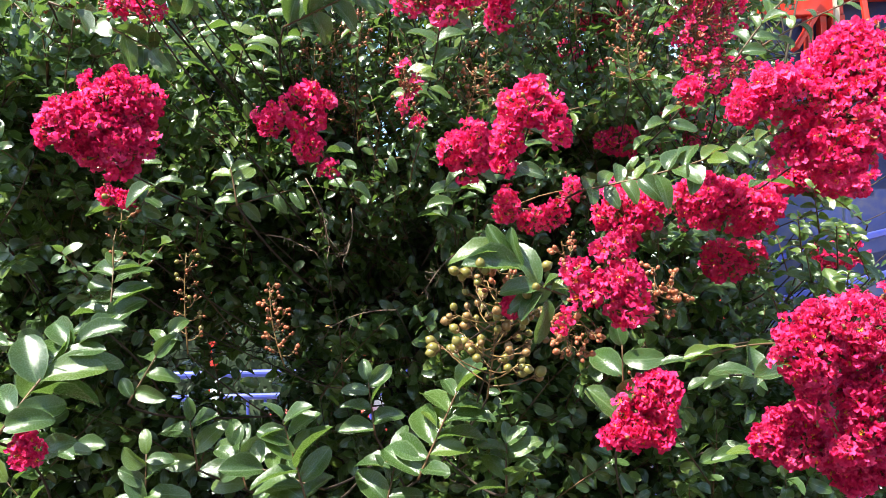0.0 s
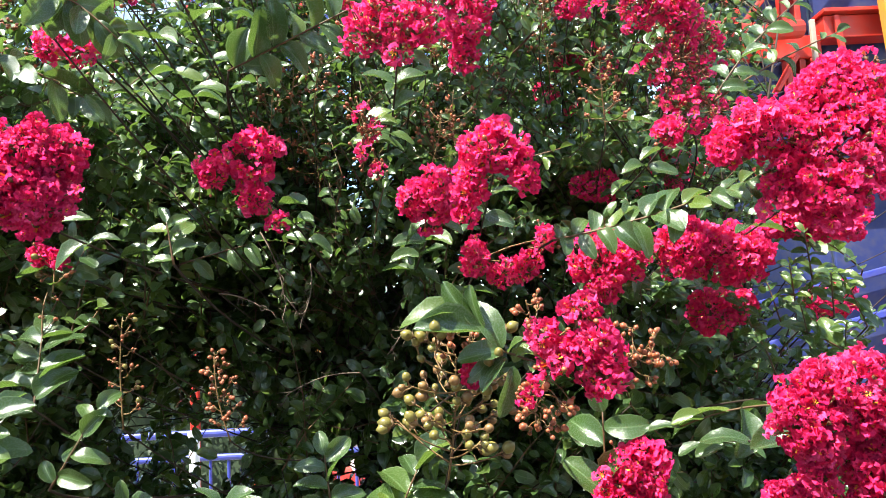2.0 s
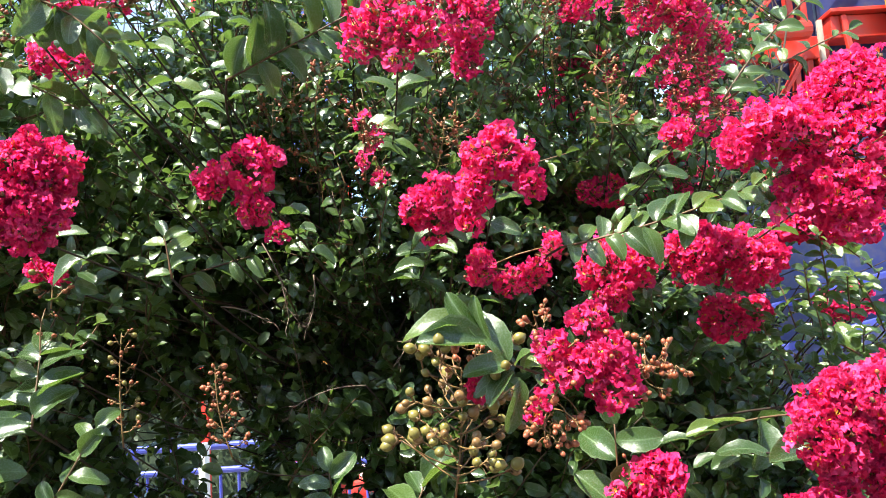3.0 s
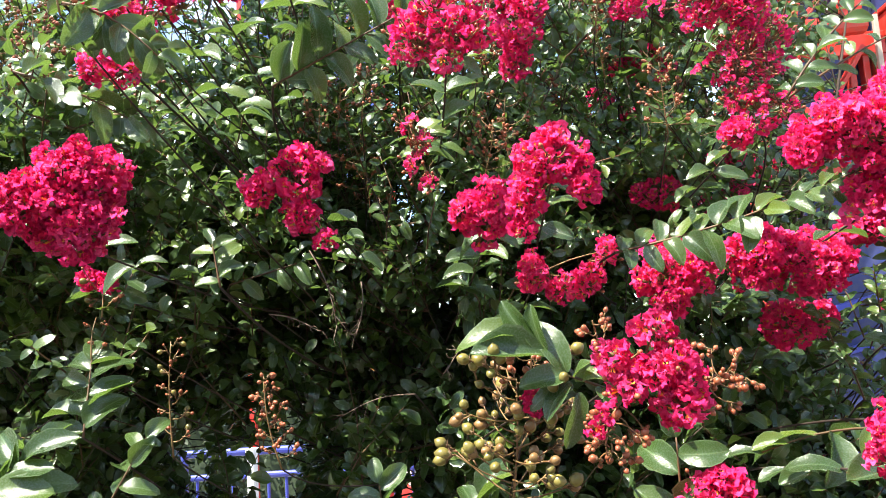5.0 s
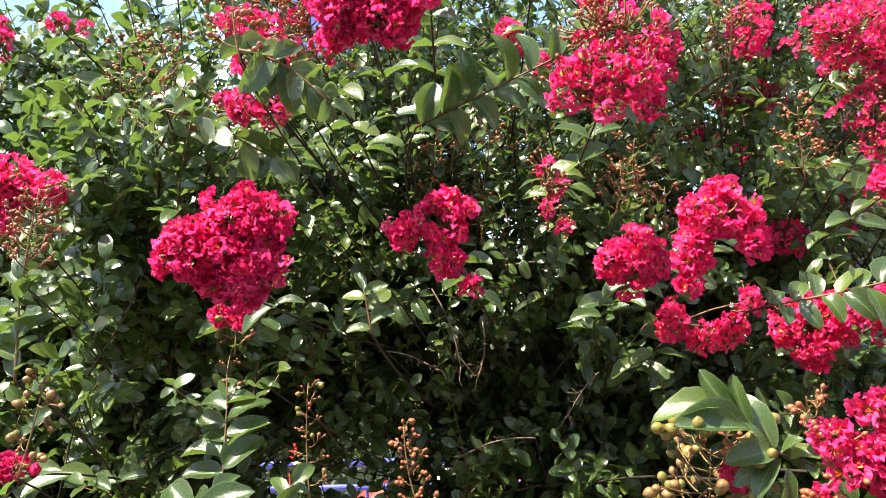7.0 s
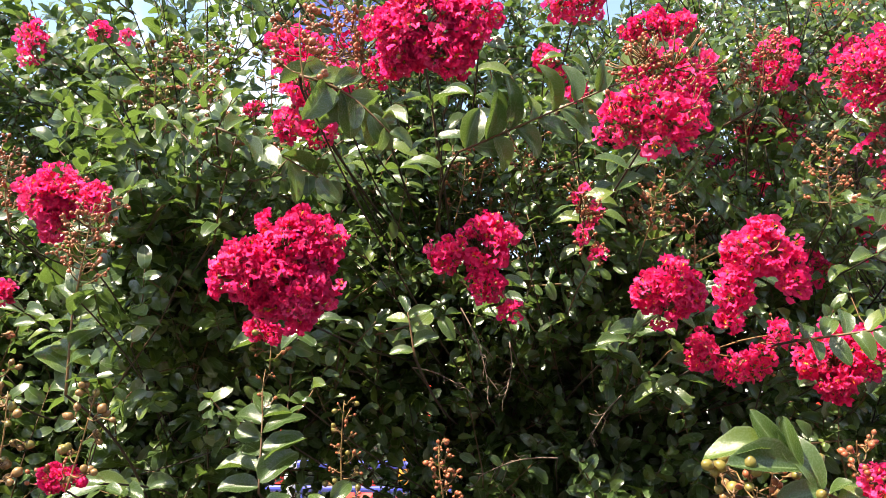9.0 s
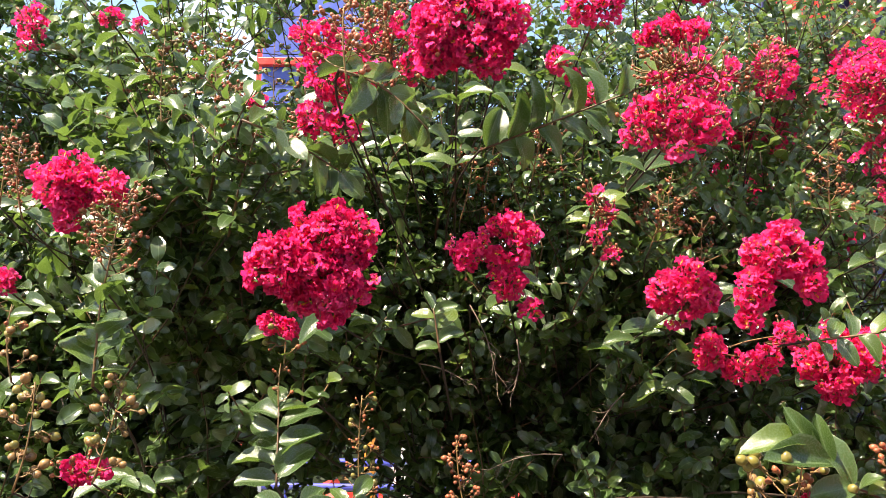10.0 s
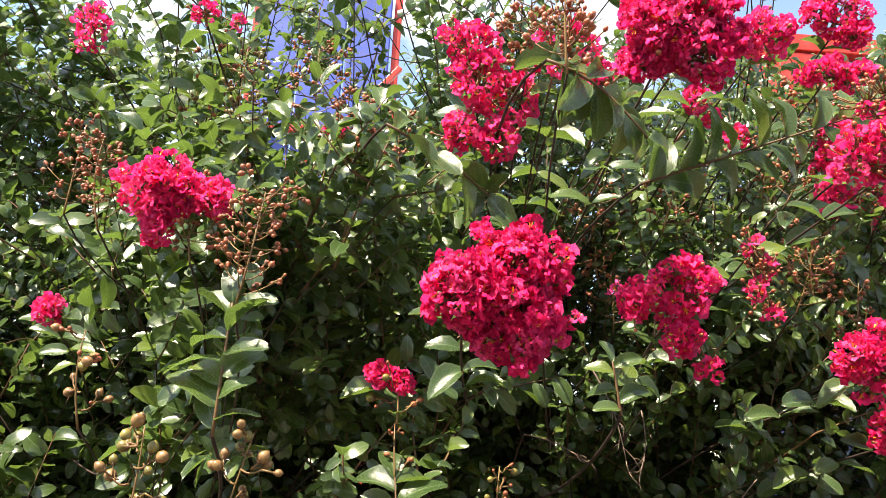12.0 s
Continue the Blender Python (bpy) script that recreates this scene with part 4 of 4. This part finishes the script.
middle.cluster((-0.362, 0.99, 1.95), (-0.358, 0.99, 2.035), 0.095, 60, BUDS, "bud_cluster", "dense russet bud spray among crimson petals", 1.0, 0.2)
left.cluster((-0.845, 1.10, 1.80), (-0.838, 1.10, 1.905), 0.066, 60, BUDS, "bud_cluster", "dense russet bud spray", 0.8, 0.45)
left.cluster((-0.690, 1.05, 1.745), (-0.698, 1.05, 1.83), 0.070, 60, BUDS, "bud_cluster", "dense russet bud spray", 0.8, 0.3)

# leafy shoots in front
spray = right.shoot((0.150, 0.800, 1.478), (0.085, 0.802, 1.506), 1, 0.022, (0.1, -0.55, 0.8), (0, 0, 0.002), 0.8, False, False)
right.leaves(spray, ((0.064, 0.806, 1.536), (0.012, 0.796, 1.548)), ((0.082, 0.800, 1.520), (0.024, 0.782, 1.531)), face=(-0.15, -0.60, 0.80), width=0.85)
right.leaves(spray, ((0.074, 0.808, 1.528), (0.048, 0.806, 1.566)), ((0.083, 0.804, 1.520), (0.070, 0.798, 1.560)), face=(-0.2, -0.8, 0.45), width=0.62)
right.leaves(spray, ((0.098, 0.800, 1.504), (0.078, 0.794, 1.550)), face=(-0.1, -0.9, 0.4), width=0.95)
right.leaves(spray, ((0.099, 0.800, 1.502), (0.061, 0.784, 1.502)), ((0.101, 0.800, 1.495), (0.075, 0.780, 1.478)), ((0.103, 0.802, 1.493), (0.066, 0.792, 1.488)), face=(-0.2, -0.65, 0.75), width=0.9)
right.leaves(spray, ((0.108, 0.800, 1.487), (0.103, 0.780, 1.447)), face=(0.8, -0.55, 0.1), width=0.8)
right.leaves(spray, ((0.104, 0.800, 1.500), (0.112, 0.786, 1.514)), ((0.110, 0.800, 1.496), (0.128, 0.785, 1.506)), face=(0, -0.6, 0.8))
right.shoot((0.198, 1.10, 1.635), (0.445, 0.985, 1.693), 12, 0.046, (-0.2, -0.65, 0.7), (0, 0, -0.008), 1.0)
right.shoot((0.450, 1.00, 1.420), (0.320, 1.02, 1.399), 3, 0.058, (0.05, -0.45, 0.85), (0, 0, 0.008), 0.6)
right.shoot((0.470, 1.32, 1.825), (0.325, 1.32, 1.853), 4, 0.056, (0, -0.4, 0.85), (0, 0, 0.006), 0.9)
right.shoot((0.225, 1.00, 1.31), (0.222, 0.98, 1.425), 2, 0.060, (-0.2, -0.8, 0.5), (0, 0, 0), 0.8)
middle.shoot((-0.458, 1.07, 1.452), (-0.468, 1.11, 1.545), 5, 0.058, (-0.1, -0.65, 0.75), (0, 0, 0), 1.0)
middle.shoot((-0.360, 1.33, 1.652), (-0.250, 1.35, 1.683), 4, 0.052, (-0.1, -0.8, 0.5), (0, 0, 0), 0.9)
droop = middle.shoot((-0.365, 0.855, 1.895), (-0.275, 0.87, 1.838), 6, 0.046, (0.6, -0.75, 0.03), (0, 0, 0.012), 0.9)
middle.leaves(droop, ((-0.347, 0.865, 1.892), (-0.342, 0.868, 1.846)), ((-0.322, 0.866, 1.880), (-0.312, 0.872, 1.836)), ((-0.300, 0.868, 1.868), (-0.288, 0.878, 1.828)), face=(0.45, -0.9, -0.1))
middle.leaves(droop, ((-0.350, 0.862, 1.896), (-0.388, 0.875, 1.902)), face=(-0.1, 0.35, 0.95))
middle.shoot((-0.215, 1.08, 1.875), (0.000, 1.01, 1.945), 8, 0.060, (0.6, -0.75, 0.03), (0, 0, 0), 1.0)
middle.shoot((-0.500, 0.99, 1.885), (-0.380, 1.05, 1.831), 4, 0.055, (-0.1, -0.6, 0.75), (0, 0, 0.006), 0.9)
left.shoot((-0.448, 0.78, 1.362), (-0.387, 0.86, 1.464), 8, 0.064, (-0.2, -0.68, 0.7), (0, 0, 0.01), 1.0, True, True, 0.6)
left.shoot((-0.612, 0.90, 1.575), (-0.608, 0.895, 1.680), 6, 0.048, (-0.1, -0.6, 0.75), (0, 0, 0), 1.0)
middle.shoot((-0.165, 0.93, 1.250), (-0.193, 0.93, 1.352), 6, 0.060, (-0.15, -0.55, 0.8), (0, 0, 0), 1.0)
middle.shoot((-0.035, 0.92, 1.280), (0.016, 0.93, 1.385), 6, 0.062, (-0.1, -0.55, 0.8), (0, 0, 0), 1.0)
middle.shoot((0.068, 0.93, 1.260), (0.070, 0.93, 1.318), 5, 0.046, (-0.1, -0.5, 0.8), (0, 0, 0), 0.8)
middle.shoot((-0.365, 0.95, 1.225), (-0.362, 0.95, 1.312), 4, 0.052, (-0.1, -0.7, 0.6), (0, 0, 0), 0.8)
middle.shoot((-0.150, 0.96, 1.262), (-0.270, 1.00, 1.292), 5, 0.060, (-0.1, -0.6, 0.8), (0, 0, 0), 0.9)
middle.shoot((-0.075, 0.95, 1.242), (-0.062, 0.95, 1.298), 3, 0.058, (-0.1, -0.6, 0.8), (0, 0, 0), 0.9)
middle.shoot((-0.332, 1.05, 1.270), (-0.342, 1.05, 1.335), 2, 0.054, (-0.1, -0.8, 0.45), (0, 0, 0), 0.8)
middle.shoot((-0.285, 1.12, 1.225), (-0.300, 1.12, 1.285), 3, 0.060, (-0.1, -0.8, 0.45), (0, 0, 0), 0.8)
middle.shoot((-0.100, 1.10, 1.300), (-0.108, 1.10, 1.376), 3, 0.052, (-0.1, -0.7, 0.6), (0, 0, 0), 0.9)
middle.shoot((-0.404, 1.00, 1.366), (-0.358, 1.02, 1.452), 4, 0.044, (-0.1, -0.7, 0.6), (0, 0, 0), 0.9)

# dry bare twigs in the dim middle
middle.bare_twig((-0.222, 1.28, 1.690), (-0.182, 1.26, 1.575), (0.006, 0, 0.004))
middle.bare_twig((-0.300, 1.33, 1.602), (-0.222, 1.31, 1.572), (0, 0, 0.006))
middle.bare_twig((-0.080, 1.32, 1.468), (-0.196, 1.33, 1.440), (0, 0, 0.010))
middle.bare_twig((-0.150, 1.30, 1.640), (-0.158, 1.28, 1.560), (0.006, 0, 0))
middle.bare_twig((0.020, 1.34, 1.560), (-0.030, 1.32, 1.500), (0, 0, 0.006))

# woody branches that show between the leaves
middle.limb(((-0.42, 1.92, 1.42), (-0.30, 1.79, 1.68), (-0.192, 1.666, 1.865), (-0.068, 1.52, 2.035), (-0.02, 1.47, 2.12)), 0.0062, 0.0032)
middle.limb(((0.000, 1.93, 1.90), (0.048, 1.84, 1.985), (0.128, 1.548, 1.982), (0.214, 1.245, 1.976)), 0.0036, 0.0018)
middle.limb(((-0.19, 1.70, 1.86), (-0.12, 1.56, 1.93), (-0.02, 1.42, 1.96)), 0.0030, 0.0016)
middle.limb(((-0.36, 1.86, 1.55), (-0.30, 1.66, 1.74), (-0.27, 1.52, 1.90), (-0.25, 1.44, 2.02)), 0.0044, 0.0022)

# russet bud sprays high in the crown
loose = random.Random(5)
for k in range(12):
    y = loose.uniform(1.25, 1.9)
    x, z = loose.uniform(0.02, 0.36) * y, 1.55 + loose.uniform(0.14, 0.36) * y
    right.cluster((x, y, z), (x + loose.uniform(-0.02, 0.02), y - 0.02, z + loose.uniform(0.07, 0.11)), loose.uniform(0.07, 0.12), 54, BUDS, "bud_cluster", "", 0.9, 0.3)

for k in range(13):
    y = loose.uniform(1.22, 1.65)
    x, z = loose.uniform(-0.22, 0.12) * y, 1.55 + loose.uniform(0.13, 0.34) * y
    middle.cluster((x, y, z), (x + loose.uniform(-0.02, 0.02), y - 0.02, z + loose.uniform(0.06, 0.10)), loose.uniform(0.05, 0.10), 34, BUDS, "bud_cluster", "", 0.9, 0.3)

# thin leafy twigs before the blue wall
for base, tip in (((0.62, 1.34, 1.50), (0.56, 1.22, 1.60)), ((0.70, 1.38, 1.52), (0.63, 1.24, 1.585)), ((0.64, 1.34, 1.43), (0.57, 1.22, 1.54)), ((0.58, 1.34, 1.42), (0.50, 1.22, 1.50)), ((0.72, 1.40, 1.42), (0.645, 1.24, 1.51)), ((0.68, 1.40, 1.58), (0.60, 1.25, 1.65)), ((0.56, 1.36, 1.48), (0.485, 1.24, 1.555))):
    right.shoot(base, tip, 8, 0.027, (-0.15, -0.6, 0.75), (0, 0, 0.012), 0.9)

# an arching twig with hanging leaves beside the big flower head
right.shoot((0.405, 1.05, 1.800), (0.530, 1.06, 1.930), 7, 0.034, (-0.1, -0.8, 0.4), (-0.006, 0, 0.004), 0.9, False)
right.shoot((0.415, 1.07, 1.805), (0.600, 1.10, 1.900), 5, 0.030, (-0.1, -0.7, 0.5), (0, 0, 0.006), 0.8, False)

# small loose flower heads deeper in the crown
for k in range(11):
    y = loose.uniform(1.5, 2.2)
    x, z = loose.uniform(0.13, 0.40) * y, 1.5 + loose.uniform(0.12, 0.36) * y
    r = loose.uniform(0.022, 0.042)
    right.panicle((x, y, z, r * 1.2, r, r), dense=0.5, buds=12, leaves=4)

right.shoot((0.80, 1.46, 1.60), (0.655, 1.38, 1.665), 6, 0.046, (-0.1, -0.5, 0.8), (0, 0, 0.01), 0.8)
right.shoot((0.82, 1.50, 1.50), (0.70, 1.36, 1.60), 6, 0.046, (-0.1, -0.5, 0.8), (0, 0, 0.01), 0.8)
right.shoot((0.72, 1.30, 1.42), (0.60, 1.28, 1.50), 5, 0.050, (-0.1, -0.5, 0.8), (0, 0, 0.01), 0.8)

# the mass of leaves
middle.shoot((-0.262, 1.00, 1.615), (-0.270, 1.00, 1.665), 3, 0.042, (-0.1, -0.8, 0.5), (0, 0, 0), 0.9)
for shrub in (middle, left):
    shrub.crown(340, inner_low, 0.042, 0.80, 0.75, 1.95, 0)
middle.crown(55, shade_overhang, 0.036, 0.95, 2.1, 2.75, 0)
middle.crown(150, inner_right, 0.038, 0.85, 1.3, 1.8, 0)
middle.crown(430, inner_middle, 0.036, 0.85, 1.5, 2.5, 0)
left.crown(135, left_front, 0.036, 0.95, 1.4, 2.05, 0)
left.crown(400, inner_high, 0.036, 0.85, 1.8, 2.7, 0)
middle.crown(2150, hedge, 0.037, 0.80, 0.92, 3.1)
right.crown(650, back_layer, 0.040, 0.95, 1.0, 3.2, 0)
right.crown(240, upper, 0.036, 0.85, 1.0, 2.9)
right.crown(1350, hedge, 0.036, 0.76, 0.92, 2.9)
left.crown(1550, hedge, 0.037, 0.80, 0.92, 3.1)



# ---- beyond the row: railing and fairground ride ----
def railing(x0, x1, y, label):
    """Tubular railing with a top rail, a second rail, a foot rail and upright bars."""
    root = tagged(new("railing"), label, "railing")
    root.location = (x0, y, 0)
    length = x1 - x0
    for name, z, r in (("top_rail", 1.0, 0.024), ("middle_rail", 0.855, 0.020), ("bottom_rail", 0.12, 0.020)):
        part(name, bar((0, 0, z), (length, 0, z), r), RAIL_BLUE, root)
    n = int(length / 1.4)
    for k in range(n + 1):
        part("post", bar((length * k / n, 0, 0), (length * k / n, 0, 1.0), 0.028), RAIL_BLUE, root)
    m = int(length / 0.11)
    shared = None
    for k in range(1, m):
        at = Matrix.Translation((length * k / m, 0, 0))
        if shared is None:
            first = part("baluster", bar((0, 0, 0.12), (0, 0, 0.855), 0.010, 8), RAIL_BLUE, root)
            first.matrix_basis, shared = at, first.data
        else:
            child("baluster", shared, root, at)
    return root


background_hedge(-7.5, 1.6, 8.2, 9.4, 1.9, 9000)
railing(-3.6, 3.2, 5.0, "violet-blue tubular railing behind the shrubs")


def ride_frame():
    """Steel frame of a ride: columns, beams, crossed struts, a blue panelled wall and upper struts."""
    root = tagged(new("ride_pavilion"), "orange-red steel frame with deep blue panelled wall", "pavilion")
    root.location = (2.6, 5.6, 0)
    for k in range(5):
        part("panel", box(-0.55 + k * 0.92, 0.35 + k * 0.92, 0.10, 0.16, 0.0, 4.90), BLUE, root, "deep blue painted panel", 0.012)
    part("handrail", beam((-0.6, 0.02, 1.57), (1.6, 0.02, 2.05), 0.06, 0.05), RAIL_BLUE, root, "lighter blue sloping rail", 0.008)
    part("handrail", beam((-0.6, 0.02, 1.27), (1.6, 0.02, 1.75), 0.05, 0.05), RAIL_BLUE, root, "lighter blue sloping rail", 0.008)
    for x, z in ((0.12, 2.7), (0.22, 2.7), (1.30, 0.0), (2.6, 0.0), (4.0, 0.0)):
        part("column", box(x - 0.024, x + 0.024, -0.02, 0.06, z, 4.9), RED, root, "", 0.008)
    part("slim_post", box(0.255, 0.290, -0.12, -0.085, 2.7, 3.68), CREAM, root, "cream painted post", 0.006)
    part("column", beam((0.98, -0.25, 0.0), (0.70, -0.25, 4.8), 0.10, 0.12), ORANGE, root, "orange-yellow column", 0.012)
    part("column", beam((1.02, -0.22, 1.2), (0.795, -0.22, 4.8), 0.03, 0.10), ORANGE, root, "orange-yellow column", 0.006)
    part("column", beam((1.10, -0.22, 0.0), (0.82, -0.22, 4.8), 0.08, 0.10), CREAM, root, "cream column", 0.01)
    # low crossbeam, the deeper beam beside it with its flange, and the head beam
    part("crossbeam", box(-0.60, 0.36, -0.04, 0.04, 3.42, 3.59), RED, root, "", 0.008)
    part("crossbeam", box(0.36, 4.10, -0.10, 0.06, 3.54, 3.71), RED, root, "", 0.008)
    part("flange", box(0.34, 4.10, -0.16, 0.05, 3.715, 3.745), RED, root, "", 0.005)
    part("crossbeam", box(-0.60, 4.10, -0.06, 0.06, 4.72, 4.86), RED, root, "", 0.008)
    for x in (-0.62, 0.27, 1.55, 2.9):
        part("crossbeam", box(x, x + 0.10, -0.04, 0.04, 2.62, 3.42), RED, root, "", 0.008)
    part("crossbeam", box(-0.60, 4.10, -0.05, 0.05, 2.56, 2.66), RED, root, "", 0.008)
    # V-shaped struts with a sheet between them
    for x in (-0.234, 1.10, 2.40, 3.70):
        part("strut", beam((x, -0.07, 3.66), (x - 0.52, -0.07, 4.72), 0.040, 0.04), RED, root, "", 0.006)
        part("strut", beam((x, -0.07, 3.66), (x + 0.92, -0.07, 4.72), 0.040, 0.04), RED, root, "", 0.006)
        part("strut", beam((x, -0.07, 3.50), (x, -0.07, 3.68), 0.07, 0.05), RED, root, "", 0.006)
        bm = bmesh.new()
        low = [bm.verts.new((x + dx, y, zz)) for y in (-0.045, -0.035) for dx, zz in ((0.0, 3.70), (0.30, 4.70), (-0.45, 4.70))]
        for f in ((0, 2, 1), (3, 4, 5), (0, 1, 4, 3), (1, 2, 5, 4), (2, 0, 3, 5)):
            bm.faces.new([low[i] for i in f])
        part("gusset_plate", bm, RED, root, "orange-red triangular plate")
    for x in (0.44, 1.75):
        part("strut", beam((x, -0.12, 3.70), (x + 0.05, -0.12, 3.20), 0.035, 0.04), RED, root, "", 0.006)
    part("brace_plate", beam((-0.02, -0.06, 3.16), (0.15, -0.06, 3.42), 0.10, 0.03), RED, root, "", 0.006)
    return root


ride_frame()


def ride_tower():
    """A blue panelled tower with orange-red rails, behind the left-hand shrubs."""
    root = tagged(new("ride_tower"), "bright blue panelled ride tower with red rails", "tower")
    root.location = (-1.95, 6.6, 0)
    for k in range(3):
        part("panel", box(k * 0.40, k * 0.40 + 0.385, 0.0, 0.05, 2.9, 5.60), TOWER_BLUE, root, "bright blue painted panel", 0.012)
    for z in (2.9, 3.55, 4.15):
        part("crossbeam", box(-0.02, 1.22, -0.07, -0.01, z, z + 0.07), RED, root, "", 0.008)
    part("strut", beam((0.35, -0.10, 3.60), (1.30, -0.10, 4.80), 0.05, 0.05), RED, root, "", 0.006)
    for x in (-0.06, 1.205):
        part("column", box(x, x + 0.07, 0.052, 0.12, 0.0, 5.65), RED, root, "orange-red column", 0.01)
    return root


ride_tower()


def swing_seat(x, y, z, turn, label):
    """A hanging ride seat: two pairs of red legs meeting at a hub, a dark tub seat and a footrest."""
    root = tagged(new("hanging_chair"), label, "chair ride")
    root.matrix_basis = pose(x, y, 0, 0, 0, turn)
    part("mast", bar((0, 0.12, 0), (0, 0.12, z + 0.1), 0.05), RED, root)
    for sx in (-0.22, 0.22):
        part("leg", beam((0, 0, z + 0.55), (sx, -0.15, z - 0.1), 0.06, 0.05), RED, root, "", 0.008)
        part("leg", beam((0, 0, z + 0.55), (sx, 0.2, z - 0.1), 0.06, 0.05), RED, root, "", 0.008)
    bm = bmesh.new()
    bmesh.ops.create_uvsphere(bm, u_segments=20, v_segments=12, radius=0.2, matrix=Matrix.Translation((0, 0.03, z + 0.12)) @ Matrix.Diagonal((1.15, 0.8, 0.75, 1)))
    part("tub", bm, BLACK, root, "dark moulded tub")
    part("footrest", box(-0.24, 0.24, -0.22, -0.12, z - 0.12, z - 0.06), RED, root, "", 0.015)
    part("crossbar", bar((0, 0, z + 0.5), (0.9, 0.1, z + 0.62), 0.07), RED, root)
    return root


swing_seat(1.885, 5.2, 2.98, 10, "orange-red ride seat with dark tub on a red mast")


def ride_car(x, y, turn, mat, label):
    """A small rounded ride car with a seat well and a bumper."""
    root = tagged(new("ride_car"), label, "ride car", "parked ride cars")
    root.matrix_basis = pose(x, y, 0, 0, 0, turn)
    bm = bmesh.new()
    bmesh.ops.create_uvsphere(bm, u_segments=28, v_segments=16, radius=0.5, matrix=Matrix.Translation((0, 0, 0.48)) @ Matrix.Diagonal((1.25, 0.8, 0.75, 1)))
    for v in bm.verts:
        if v.co.z > 0.66 and abs(v.co.x) < 0.34:
            v.co.z -= 0.22
        v.co.z = max(v.co.z, 0.16)
    part("body", bm, mat, root)
    part("bumper", box(-0.68, 0.68, -0.46, 0.46, 0.10, 0.24), BLACK, root, "black rubber bumper", 0.08)
    part("backrest", box(0.10, 0.24, -0.28, 0.28, 0.40, 0.98), WHITE, root, "white padded backrest", 0.05)
    for sx in (-0.42, 0.42):
        for sy in (-0.36, 0.36):
            part("wheel", bar((sx, sy - 0.04, 0.10), (sx, sy + 0.04, 0.10), 0.10, 16), BLACK, root)
    return root


ride_car(-0.75, 6.0, 20, RED, "orange-red rounded ride car parked on the paving")
ride_car(0.35, 6.3, -15, RED, "orange-red rounded ride car parked beside another")
ride_car(1.35, 5.9, 40, ORANGE, "orange-yellow rounded ride car parked near the pavilion")


def post(x, y, h, r, mat, label):
    root = tagged(new("sign_post"), label, "post")
    root.location = (x, y, 0)
    part("shaft", bar((0, 0, 0), (0, 0, h), r, 14), mat, root)
    part("cap", bar((0, 0, h), (0, 0, h + 0.03), r * 1.25, 14), mat, root)
    part("base_plate", box(-r * 2, r * 2, -r * 2, r * 2, 0, 0.015), mat, root, "", 0.004)
    return root


post(-1.345, 4.6, 1.03, 0.030, WHITE, "white painted post in front of the railing")
post(-0.80, 5.6, 3.9, 0.05, ORANGE, "tall orange-yellow post behind the railing")
